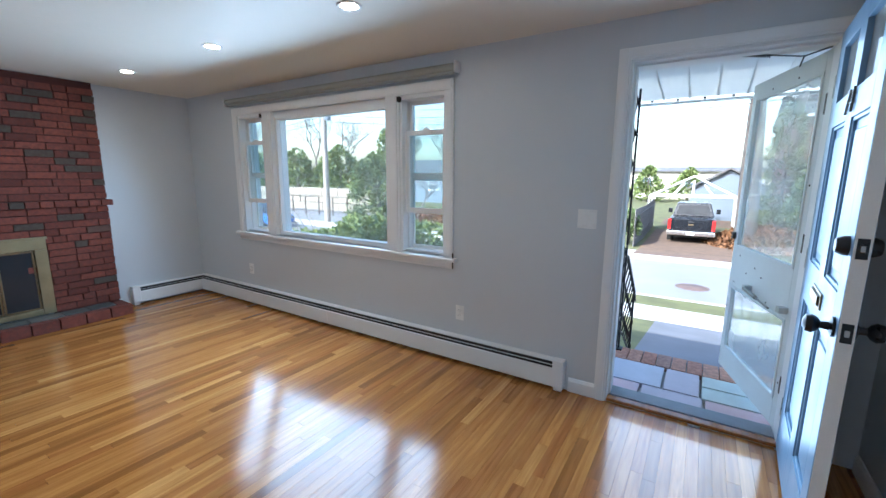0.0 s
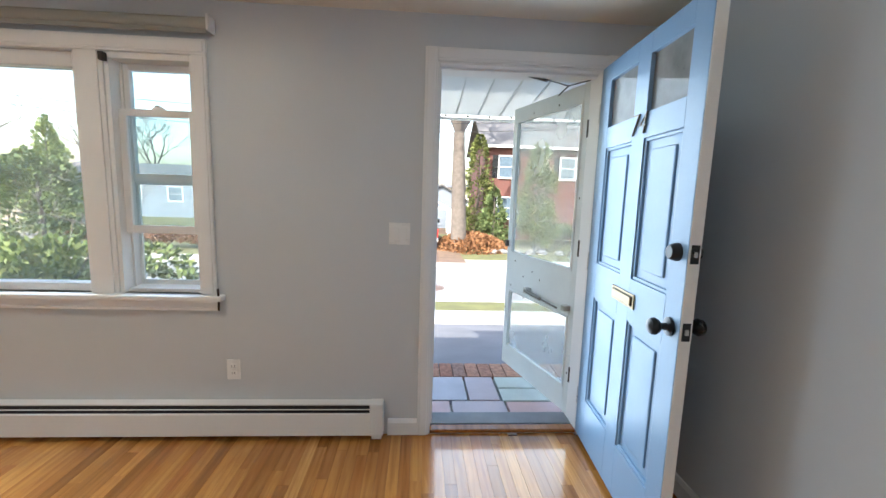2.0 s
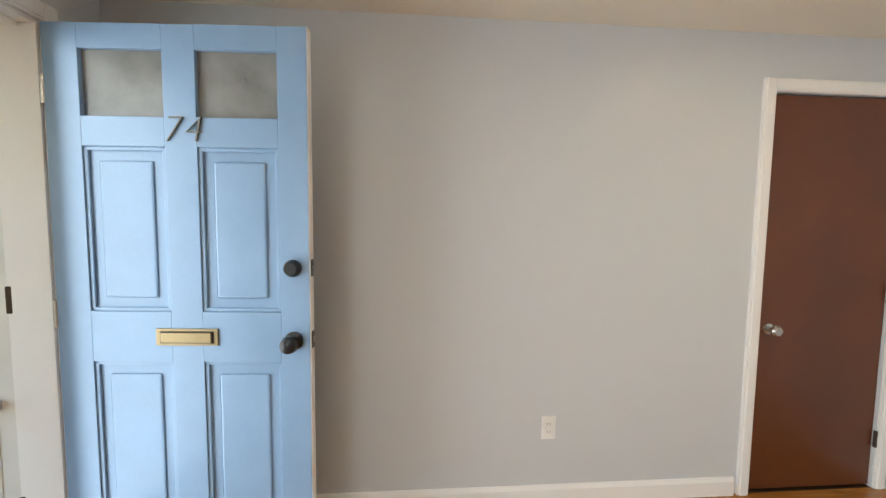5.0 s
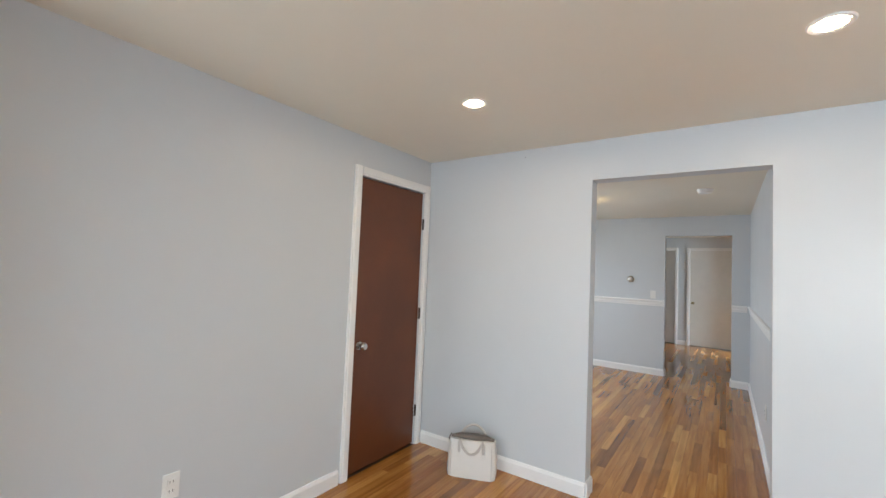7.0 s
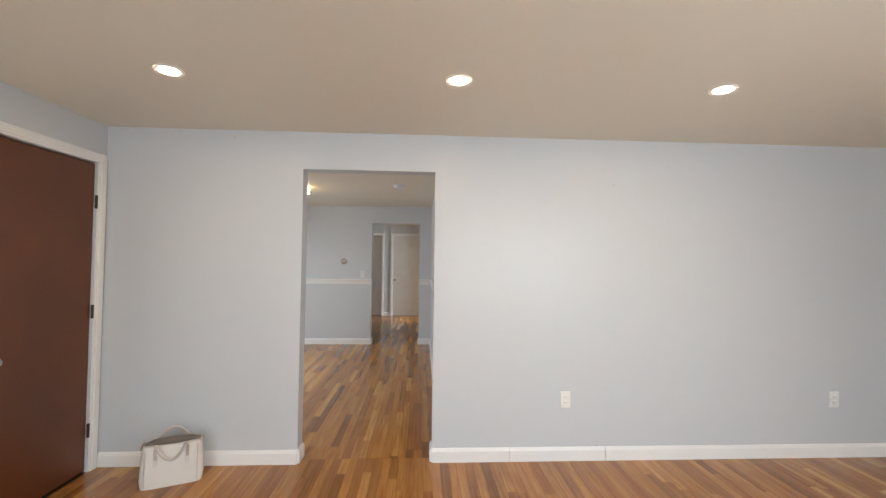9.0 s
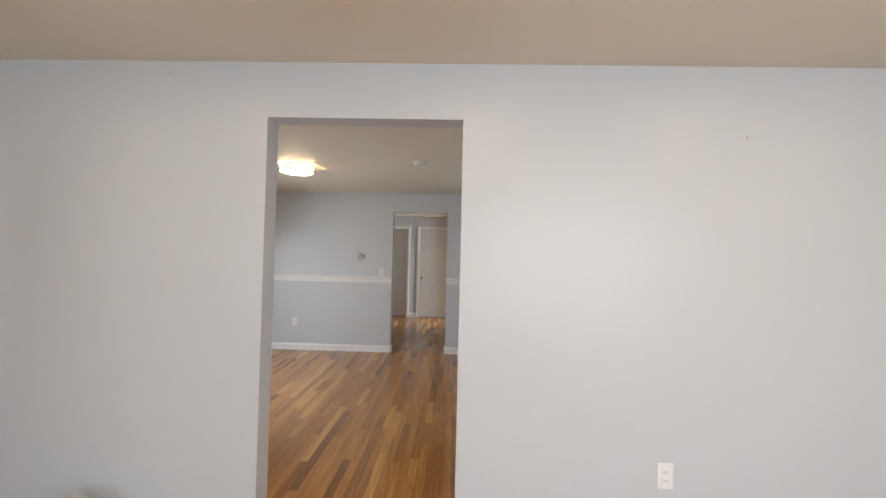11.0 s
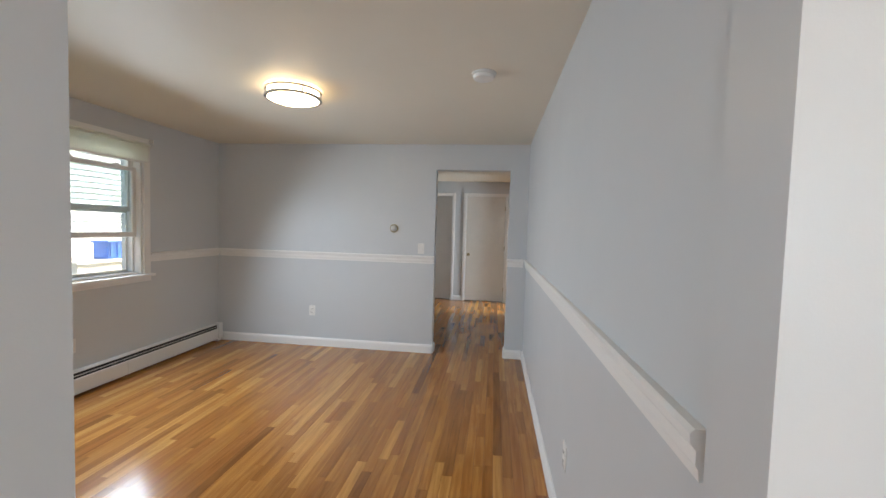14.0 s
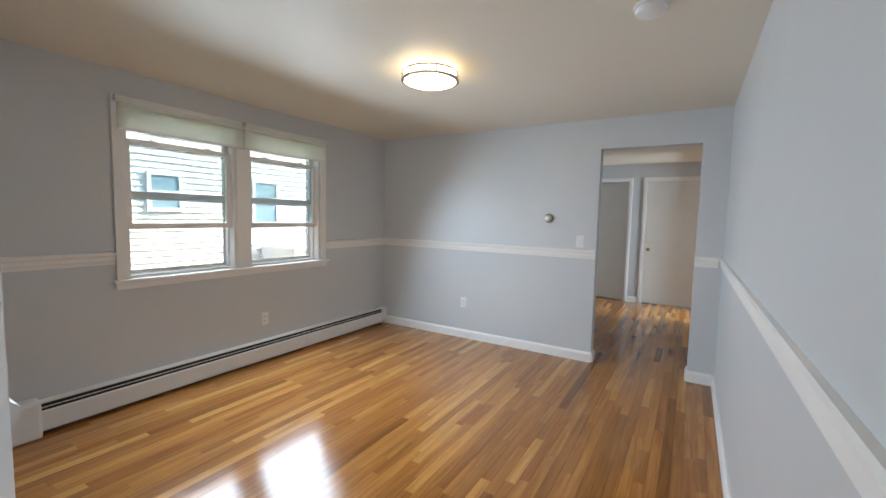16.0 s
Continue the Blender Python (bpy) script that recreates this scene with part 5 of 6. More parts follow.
def shrub(label, x, y, w, d, h, material, seed, n=1800, size=0.1, name="shrub"):
    e = thing(name, label, "shrub", (x, y, gz(y) - 0.03))
    q = random.Random(seed)
    for i in range(5):
        a = q.uniform(0, 6.28)
        part("stem", tube([(0.05 * math.cos(a), 0.05 * math.sin(a), 0), (w * 0.25 * math.cos(a), d * 0.25 * math.sin(a), h * 0.4), (w * 0.4 * math.cos(a), d * 0.4 * math.sin(a), h * 0.75)], 0.02, 5, None, 0.006), M_BARK, e)
    lumps = [(q.uniform(-0.8, 0.8), q.uniform(-0.8, 0.8), q.uniform(0.25, 0.8), q.uniform(0.22, 0.4)) for _ in range(26)]

    def where(rr):
        lx, ly, lz, lr = rr.choice(lumps)
        v = Vector((rr.gauss(0, 1), rr.gauss(0, 1), abs(rr.gauss(0, 1)) + 0.1)).normalized()
        k = lr * rr.uniform(0.75, 1.0)
        p = Vector(((lx * 0.7 + v.x * k) * w / 2 * 1.2, (ly * 0.7 + v.y * k) * d / 2 * 1.2, max(0.03, (lz * 0.75 + v.z * k * 0.7) * h)))
        return p, v
    crown("crown", cloud(seed, n, size, where), material, e)
    return e


def bare_tree(label, x, y, h, r, seed, depth=5, name="bare_tree"):
    e = thing(name, label, "tree", (x, y, gz(y) - 0.05))
    q = random.Random(seed)
    trunk_top = Vector((q.uniform(-0.2, 0.2), q.uniform(-0.2, 0.2), h * 0.34))
    smooth(part("trunk", tube([(0, 0, -0.05), (0.03, 0, 0.4), tuple(trunk_top * 0.6), tuple(trunk_top)], r * 1.25, 10, None, r * 0.75), M_BARK, e), 80)
    bm = bmesh.new()

    def grow(p, d, L, rad, k):
        pts, c = [p], p
        dd = d.copy()
        for _ in range(4):
            dd = (dd + Vector((q.gauss(0, 0.16), q.gauss(0, 0.16), q.gauss(0.03, 0.1)))).normalized()
            c = c + dd * L / 4
            pts.append(c)
        tube(pts, rad, 6 if k > 3 else 4, bm, rad * 0.55)
        if k > 0:
            for _ in range(3 if k > 1 else 4):
                t = q.choice((2, 3, 4))
                side = Vector((q.gauss(0, 1), q.gauss(0, 1), q.gauss(0.35, 0.6))).normalized()
                grow(pts[t], (dd * 0.65 + side * 0.75).normalized(), L * q.uniform(0.55, 0.78), rad * 0.55, k - 1)
    for _ in range(4):
        a = q.uniform(0, 6.28)
        grow(trunk_top, Vector((0.55 * math.cos(a), 0.55 * math.sin(a), 0.9)).normalized(), h * 0.27, r * 0.6, depth - 1)
    part("limbwork", bm, M_TWIG, e, "bare winter limbs and twigs")
    return e


shrub("leafy green rhododendron below the picture window", -6.4, 3.0, 4.2, 2.0, 2.15, M_RHODO, 11, 15000, 0.075, "rhododendron")
shrub("low yellow-green shrub below the window", -4.5, 2.8, 2.2, 1.3, 1.3, M_RHODO, 12, 5000, 0.085)
shrub("low leafy shrub beside the porch steps", -2.6, 3.0, 1.0, 1.2, 0.5, M_RHODO, 13, 900, 0.1)
bare_tree("big grey-barked street tree with bare limbs", 0.95, 20.2, 19.0, 0.42, 21, 5)
conifer("dense arborvitae beside the red house", 5.55, 21.0, 6.0, 1.3, M_ARBOR, 31, 5200, 0.17, taper=0.42)
conifer("tall arborvitae behind the street tree", 2.5, 24.0, 6.6, 1.2, M_ARBOR, 32, 2600, 0.2, taper=0.5)
conifer("dark evergreen beside the drive", 3.4, 23.0, 3.4, 1.3, M_YEW, 33, 2000, 0.18)
shrub("round dark yew before the red house", 7.6, 23.2, 2.2, 2.0, 1.7, M_YEW, 34, 2200, 0.14)
shrub("round green bush by the porch steps opposite", 14.9, 23.4, 1.6, 1.5, 1.5, M_YEW, 35, 1200, 0.14)
conifer("broad dark yew across the street", -18.4, 17.4, 4.2, 2.1, M_YEW, 41, 5200, 0.2, taper=0.32)
conifer("slim arborvitae behind the yew", -22.2, 22.5, 6.6, 1.5, M_CONIF, 42, 2600, 0.24)
for i, (x, y, h, r) in enumerate(((-47, 34, 6.2, 2.6), (-43, 36, 5.6, 2.3), (-40, 35, 6.4, 2.5), (-36, 37, 5.6, 2.4), (-33, 36, 6.0, 2.2), (-52, 35, 6.5, 2.6), (-58, 36, 6.0, 2.8), (-66, 37, 6.6, 3.0))):
    conifer("green evergreen in a row behind the block wall", x, y, h, r * 1.25, M_CONIF, 50 + i, 2200, 0.42, taper=0.5)
for i, (x, y, h) in enumerate(((-62, 50, 17), (-52, 48, 15), (-42, 52, 14), (-33, 50, 13), (-24, 48, 12), (-76, 50, 16))):
    bare_tree("tall bare winter tree in the distance", x, y, h, 0.2, 70 + i, 5)
for i, (x, y, h, r) in enumerate(((-6.5, 52, 4.0, 2.4), (-2.5, 55, 3.8, 2.6), (4.2, 33, 5.0, 0.8), (5.2, 34, 4.6, 0.8))):
    conifer("green evergreen behind the garage", x, y, h, r, M_CONIF, 80 + i, 1600, 0.35)
bare_tree("bare tree beside the far houses", 21.0, 30.0, 11, 0.22, 91, 4)
bare_tree("small bare tree in the verge", -8.8, 8.1, 4.6, 0.035, 93, 4)

leafpile = thing("leaf_pile", "brown heap of fallen leaves beside the truck", "leaf pile", (1.7, 21.0, gz(21.0)), kind="stuff")


def heap(rr):
    a, k = rr.uniform(0, 6.28), math.sqrt(rr.random())
    return Vector((2.3 * k * math.cos(a), 2.4 * k * math.sin(a), 0.02 + 0.95 * (1 - k * k) * rr.uniform(0.8, 1))), Vector((math.cos(a), math.sin(a), 0.4))


crown("leaves", cloud(95, 5200, 0.17, heap, 1.2), M_LITTER, leafpile)
tagged(leafpile.children[0], "fallen brown leaves", kind="stuff")
rr_ = random.Random(8)
for i in range(9):
    bm = bmesh.new()
    bmesh.ops.create_icosphere(bm, subdivisions=2, radius=0.3)
    for v in bm.verts:
        v.co *= rr_.uniform(0.75, 1.15)
        v.co.z *= 0.6
    x, y = 2.6 + i * 0.75 + rr_.uniform(-0.2, 0.2), 19.3 + rr_.uniform(-0.3, 0.3)
    rk = thing("garden_rock", "grey rounded border rock on the lawn opposite", "rock", (x, y, gz(y) + 0.08), rr_.uniform(0, 180), group="border rocks")
    smooth(part("stone", bm, M_ROCK, rk), 60)


# ---- buildings opposite ----
def siding(house, x0, x1, y, z0, z1, pitch, material):
    n = int((z1 - z0) / pitch)
    me = mesh_of("siding_board", prism([(-0.022, 0), (-0.004, pitch), (0, pitch), (0, 0)], "x", x0, x1), material)
    for i in range(n):
        part_of("siding_board", me, house, pose(0, y, z0 + i * pitch), True)


def far_window(house, x, z0, w, h, y, shutters=False, double=False, name="window"):
    bm = bmesh.new()
    for a, b, c, d in ((x - w / 2 - 0.07, x - w / 2, z0 - 0.07, z0 + h + 0.07), (x + w / 2, x + w / 2 + 0.07, z0 - 0.07, z0 + h + 0.07), (x - w / 2, x + w / 2, z0 - 0.07, z0), (x - w / 2, x + w / 2, z0 + h, z0 + h + 0.07),
                       (x - w / 2, x + w / 2, z0 + h / 2 - 0.02, z0 + h / 2 + 0.02)):
        box(bm, a, b, y - 0.07, y, c, d)
    if double:
        box(bm, x - 0.04, x + 0.04, y - 0.07, y, z0, z0 + h)
    wnd = part(name, bm, M_SIDING, house, "", True)
    part("pane", bx(x - w / 2, x + w / 2, y - 0.03, y - 0.024, z0, z0 + h), M_WIN, wnd)
    part("sill", bx(x - w / 2 - 0.09, x + w / 2 + 0.09, y - 0.12, y, z0 - 0.1, z0 - 0.07), M_SIDING, wnd)
    if shutters:
        for s in (-1, 1):
            xs_ = x + s * (w / 2 + 0.27)
            bm = bx(xs_ - 0.19, xs_ + 0.19, y - 0.05, y, z0 - 0.05, z0 + h + 0.05)
            for k in range(7):
                zz = z0 + h * (k + 0.5) / 7
                box(bm, xs_ - 0.15, xs_ + 0.15, y - 0.062, y - 0.049, zz - 0.05, zz + 0.03)
            part("shutter", bm, M_BLACK, wnd, "black louvred shutter")


YH = 25.0
red = thing("red_house", "two-storey red house with white portico and grey roof", "house", (10, YH + 4, -1.25))
bm = bx(3.0, 17.4, YH + 0.03, YH + 8, -1.9, 4.7)
part("wall", bm, M_REDW, red, "", True)
siding(red, 3.0, 17.4, YH + 0.03, -0.9, 4.6, 0.2, M_REDW)
rf = prism([(YH - 0.45, 4.62), (YH + 4, 7.3), (YH + 8.4, 4.62), (YH + 8.4, 4.5), (YH + 4, 7.15), (YH - 0.45, 4.5)], "x", 2.7, 17.7)
ro = part("roof", rf, M_SHING, red, "", True)
part("chimney", bx(14.0, 15.0, YH + 3.4, YH + 4.4, 6.2, 8.6), M_BRICK, ro, "brick chimney")
part("gutter", bx(2.7, 17.7, YH - 0.52, YH - 0.42, 4.46, 4.62), M_SIDING, red, "", True)
for x, z, w, h, s, d in ((4.45, 2.6, 0.95, 1.35, True, False), (4.45, -0.1, 0.95, 1.35, True, False), (8.6, 2.6, 1.0, 1.35, True, False), (12.5, 2.6, 1.7, 1.35, False, True), (16.1, 2.6, 0.95, 1.35, False, False), (7.3, 0.25, 0.6, 0.7, False, False)):
    far_window(red, x, z, w, h, YH, s, d)
bm = bx(10.15, 11.85, YH - 1.1, YH, -0.75, 1.55)
po = part("portico", bm, M_SIDING, red, "white gabled entry porch", True)
bm = bmesh.new()
vs = [bm.verts.new(v) for v in ((9.95, YH - 1.3, 1.55), (12.05, YH - 1.3, 1.55), (11.0, YH - 1.3, 2.25), (9.95, YH, 1.55), (12.05, YH, 1.55), (11.0, YH, 2.25))]
for f in ((0, 1, 2), (5, 4, 3), (0, 2, 5, 3), (1, 4, 5, 2), (0, 3, 4, 1)):
    bm.faces.new([vs[i] for i in f])
part("gable", bm, M_SIDING, po)
part("arch", tube([(10.35 + 0.65 + 0.62 * math.cos(a), YH - 1.32, 1.35 + 0.4 * math.sin(a)) for a in [math.pi * k / 12 for k in range(13)]], 0.05, 6), M_SIDING, po)
dr = part("door", bx(10.55, 11.45, YH - 1.16, YH - 1.1, -0.7, 1.3, 0.01), M_PANEL, po)
for z0, z1 in ((0.35, 1.05), (-0.45, 0.2)):
    part("pane", bx(10.72, 11.28, YH - 1.175, YH - 1.16, z0, z1), M_WIN, dr)
bm = bx(12.3, 14.1, YH - 0.55, YH, -0.35, 1.45)
by = part("bay", bm, M_SIDING, red, "white bay window", True)
for a, b in ((12.4, 12.65), (12.72, 13.68), (13.75, 14.0)):
    part("pane", bx(a, b, YH - 0.56, YH - 0.55, 0.0, 1.25), M_WIN, by)
for s in range(4):
    part("step", bx(10.0 - 0.25 * s, 12.0 + 0.25 * s, YH - 1.5 - 0.3 * s, YH - 1.1, -1.8, -0.75 - 0.2 * s, 0.02), M_ROCK, red, "", True)


def plain_house(label, x0, x1, y0, y1, z1, ridge, wall_m, wins, name="far_house"):
    e = thing(name, label, "house", ((x0 + x1) / 2, (y0 + y1) / 2, gz(y0)))
    bm = bx(x0, x1, y0 + 0.02, y1, -1.9, z1)
    part("wall", bm, wall_m, e, "", True)
    siding(e, x0, x1, y0 + 0.02, -0.8, z1 - 0.1, 0.22, wall_m)
    ym = (y0 + y1) / 2
    part("roof", prism([(y0 - 0.4, z1), (ym, ridge), (y1 + 0.4, z1), (y1 + 0.4, z1 - 0.14), (ym, ridge - 0.15), (y0 - 0.4, z1 - 0.14)], "x", x0 - 0.3, x1 + 0.3), M_SHING, e, "", True)
    for x, z, w, h in wins:
        far_window(e, x, z, w, h, y0)
    return e


plain_house("pale grey clapboard house down the street", 20.5, 29.0, 27, 36, 3.9, 6.6, M_TAN, [(22.5, 2.1, 1.0, 1.3), (25, 2.1, 1.0, 1.3), (27.5, 2.1, 1.0, 1.3), (22.5, -0.2, 1.0, 1.3), (27, -0.2, 1.4, 1.3)])
plain_house("white clapboard house further along", 32, 42, 28, 38, 4.2, 7.0, M_SIDING, [(34, 2.2, 1.0, 1.3), (37, 2.2, 1.0, 1.3), (40, 2.2, 1.0, 1.3), (35, -0.1, 1.6, 1.3), (39.5, -0.1, 1.0, 1.3)])
plain_house("low white commercial building behind the drive", -16, 12, 60, 72, 2.4, 2.9, M_TAN, [(-8, 0.2, 2, 1.2), (-2, 0.2, 2, 1.2), (4, 0.2, 2, 1.2)], "commercial_building")
plain_house("low blue-grey house with a pale roof behind the hedge", -34, -13, 36, 44, 1.9, 3.4, M_GREYW, [(-30, 0.0, 1.2, 1.2), (-26.5, 0.0, 1.2, 1.2), (-23, 0.0, 1.2, 1.2), (-19.5, 0.0, 1.2, 1.2), (-16, 0.0, 1.2, 1.2)], "low_house")
for k in range(5):
    shrub("brown twiggy winter hedge along the far sidewalk", -17.2 + 1.7 * k, 18.6 + 0.15 * (k % 2), 2.1, 1.3, 1.25, M_LITTER, 301 + k, 1500, 0.12, "hedge")
gar = thing("garage", "grey gabled garage behind the parked truck", "garage", (0.4, 34, gz(34)))
bm = bmesh.new()
gv = [(-1.6, -1.6), (2.8, -1.6), (2.8, 0.75), (0.6, 2.0), (-1.6, 0.75)]
fr_ = [bm.verts.new((x, 32.0, z)) for x, z in gv]
bk_ = [bm.verts.new((x, 38.0, z)) for x, z in gv]
bm.faces.new(fr_)
bm.faces.new(bk_[::-1])
for i in range(5):
    bm.faces.new((fr_[i], bk_[i], bk_[(i + 1) % 5], fr_[(i + 1) % 5]))
part("wall", bm, M_GREYW, gar, "", True)
for s in (-1, 1):
    part("roof", prism([(0.6, 2.06), (0.6 + s * 2.5, 0.62), (0.6 + s * 2.5, 0.74), (0.6, 2.18)], "y", 31.7, 38.2), M_SHING, gar, "", True)
part("garage_door", bx(-0.6, 1.8, 31.94, 32.0, -1.25, 0.6, 0.01), M_GREYW, gar, "", True)
bo = thing("boat_frame", "white pipe frame of a shelter behind the truck", "frame", (-1.4, 27, gz(27)))
FRX0, FRX1 = -3.6, 0.9
for y in (25.5, 27.2, 28.9):
    z0 = gz(y) - 0.05
    for x in (FRX0, FRX1):
        part("leg", tube([(x, y, z0), (x, y, 0.35)], 0.045, 7), M_WPIPE, bo, "", True)
    part("rafter", tube([(FRX0, y, 0.35), ((FRX0 + FRX1) / 2, y, 1.55)], 0.05, 7), M_WPIPE, bo, "", True)
    part("rafter", tube([(FRX1, y, 0.35), ((FRX0 + FRX1) / 2, y, 1.55)], 0.05, 7), M_WPIPE, bo, "", True)
    part("tie", tube([(FRX0, y, 0.35), (FRX1, y, 0.35)], 0.04, 7), M_WPIPE, bo, "", True)
    for k in (-1, 0, 1):
        xm = (FRX0 + FRX1) / 2 + k * 1.1
        part("web", tube([(xm, y, 0.35), (xm * 0.5 + (FRX0 + FRX1) / 4, y, 1.3 - 0.25 * abs(k))], 0.035, 6), M_WPIPE, bo, "", True)
for x, z in ((FRX0, 0.35), (FRX1, 0.35), ((FRX0 + FRX1) / 2, 1.55)):
    part("purlin", tube([(x, 25.5, z), (x, 28.9, z)], 0.045, 7), M_WPIPE, bo, "", True)
fence = thing("wooden_fence", "weathered grey stockade fence along the drive", "fence", (-3.3, 21, gz(21)))
bme = mesh_of("board", bx(-0.011, 0.011, -0.07, 0.07, 0, 1.75), M_FENCE)
for i in range(56):
    y = 17.6 + i * 0.15
    part_of("board", bme, fence, pose(-3.3 + rr_.uniform(-0.01, 0.01), y, gz(y) - 0.02 + rr_.uniform(-0.02, 0.02)), True)
for z in (0.4, 1.4):
    part("rail", tube([(-3.26, 17.6, gz(17.6) + z), (-3.26, 25.9, gz(25.9) + z)], 0.035, 4), M_FENCE, fence, "", True)
shrub("ivy thicket growing over the fence", -3.6, 18.4, 1.0, 2.4, 2.1, M_YEW, 97, 1500, 0.13, "ivy")


# ---- truck and car ----
def wheel(parent, x, y, r, w):
    t = part("tyre", lathe([(r * 0.6, -w / 2), (r * 0.93, -w / 2), (r, -w * 0.36), (r, w * 0.36), (r * 0.93, w / 2), (r * 0.6, w / 2)], pose(x, y, r, 0, 90, 0), 24), M_RUBBER, parent)
    smooth(t, 50)
    smooth(part("rim", lathe([(0, -w * 0.42), (r * 0.25, -w * 0.44), (r * 0.6, -w * 0.38), (r * 0.6, w * 0.38), (r * 0.25, w * 0.44), (0, w * 0.42)], pose(x, y, r, 0, 90, 0), 20), M_CHROME, t), 40)


truck = thing("pickup_truck", "black pickup truck parked nose-in on the drive", "truck", (-1.15, 22.6, gz(21) + 0.02))
bm = prism([(y, z) for y, z in [(-2.7, 0.5), (-2.72, 1.25), (2.75, 1.2), (2.85, 0.55)]], "x", -0.98, 0.98)
bmesh.ops.bevel(bm, geom=list(bm.edges), offset=0.06, segments=3, affect="EDGES")
smooth(part("body", bm, M_TRUCK, truck), 35)
bm = bmesh.new()
cab = [[bm.verts.new((sx * hw, y, z)) for y, z, hw in ((-0.75, 1.2, 0.93), (-0.5, 1.88, 0.74), (0.95, 1.9, 0.74), (1.7, 1.22, 0.9))] for sx in (-1, 1)]
bm.faces.new(cab[0])
bm.faces.new(cab[1][::-1])
for i in range(4):
    bm.faces.new((cab[0][i], cab[0][(i + 1) % 4], cab[1][(i + 1) % 4], cab[1][i]))
bmesh.ops.recalc_face_normals(bm, faces=bm.faces)
bmesh.ops.bevel(bm, geom=list(bm.edges), offset=0.05, segments=3, affect="EDGES")
smooth(part("cab", bm, M_TRUCK, truck), 35)
bm = bmesh.new()
q = [bm.verts.new(v) for v in ((-0.74, -0.735, 1.3), (0.74, -0.735, 1.3), (0.64, -0.555, 1.78), (-0.64, -0.555, 1.78))]
q2 = [bm.verts.new(v.co + Vector((0, 0.03, -0.01))) for v in q]
bm.faces.new(q)
bm.faces.new(q2[::-1])
for i in range(4):
    bm.faces.new((q[i], q2[i], q2[(i + 1) % 4], q[(i + 1) % 4]))
part("rear_window", bm, M_DARK, truck, "dark rear window")
tg = part("tailgate", bx(-0.74, 0.74, -2.755, -2.70, 0.66, 1.22, 0.02), M_TRUCK, truck)
part("handle", bx(-0.12, 0.12, -2.775, -2.75, 1.06, 1.13, 0.01), M_DARK, tg)
part("badge", bx(-0.12, 0.12, -2.772, -2.753, 0.93, 0.99, 0.01), M_BRASS, tg, "small gold badge")
bp = part("bumper", bx(-0.98, 0.98, -2.92, -2.72, 0.46, 0.66, 0.03), M_CHROME, truck, "chrome step bumper")
part("number_plate", bx(-0.16, 0.16, -2.935, -2.918, 0.5, 0.64, 0.004), M_PLATE, bp)
for s in (-1, 1):
    part("tail_light", bx(s * 0.90 - 0.07, s * 0.90 + 0.07, -2.765, -2.6, 0.72, 1.2, 0.02), M_RED, truck, "red tail light")
    part("mirror", bx(s * 1.12 - 0.1, s * 1.12 + 0.1, 0.95, 1.05, 1.25, 1.5, 0.03), M_TRUCK, truck)
    for y in (-1.75, 1.85):
        wheel(truck, s * 0.86, y, 0.39, 0.27)
part("underbody", bx(-0.7, 0.7, -2.5, 2.4, 0.32, 0.55), M_DARK, truck)

car = thing("parked_car", "blue saloon car parked on the street", "car", (-24.2, 12.9, -1.70), -90)
bm = prism([(-2.2, 0.3), (-2.25, 0.75), (-1.5, 0.92), (1.2, 0.9), (2.15, 0.75), (2.25, 0.32)], "y", -0.88, 0.88)
bmesh.ops.transform(bm, matrix=Matrix.Rotation(radians(90), 4, "Z"), verts=bm.verts)
bmesh.ops.bevel(bm, geom=list(bm.edges), offset=0.05, segments=3, affect="EDGES")
smooth(part("body", bm, M_CARBLUE, car), 35)
bm = bmesh.new()
cab = [[bm.verts.new((sx * hw, y, z)) for y, z, hw in ((-1.7, 0.88, 0.8), (-0.9, 1.4, 0.62), (0.4, 1.42, 0.62), (1.2, 0.88, 0.8))] for sx in (-1, 1)]
bm.faces.new(cab[0])
bm.faces.new(cab[1][::-1])
for i in range(4):
    bm.faces.new((cab[0][i], cab[0][(i + 1) % 4], cab[1][(i + 1) % 4], cab[1][i]))
bmesh.ops.recalc_face_normals(bm, faces=bm.faces)
bmesh.ops.bevel(bm, geom=list(bm.edges), offset=0.05, segments=3, affect="EDGES")
smooth(part("glasshouse", bm, M_FIREGLASS, car, "dark glass cabin"), 35)
for s in (-1, 1):
    for y in (-1.35, 1.4):
        wheel(car, s * 0.8, y, 0.31, 0.2)
    part("headlight", bx(s * 0.65 - 0.15, s * 0.65 + 0.15, 2.1, 2.2, 0.58, 0.7, 0.02), M_CHROME, car)

# ---- street furniture ----
def pole(label, x, y, h, r):
    e = thing("utility_pole", label, "utility pole", (x, y, gz(y) - 0.05))
    smooth(part("shaft", tube([(0, 0, 0), (0, 0, h)], r, 12, None, r * 0.7), M_POLE, e))
    part("crossarm", bx(-0.05, 0.05, -1.1, 1.1, h - 0.9, h - 0.78), M_POLE, e)
    for yy in (-0.95, -0.35, 0.35, 0.95):
        part("insulator", lathe([(0, 0), (0.03, 0), (0.05, 0.05), (0.03, 0.12), (0, 0.12)], pose(0, yy, h - 0.78), 8), M_CONC, e)
    smooth(part("transformer", lathe([(0, 0), (0.22, 0.02), (0.22, 0.7), (0.1, 0.76), (0, 0.76)], pose(0.36, 0, h - 2.9), 14), M_GREYW, e, "grey transformer can"))
    return e


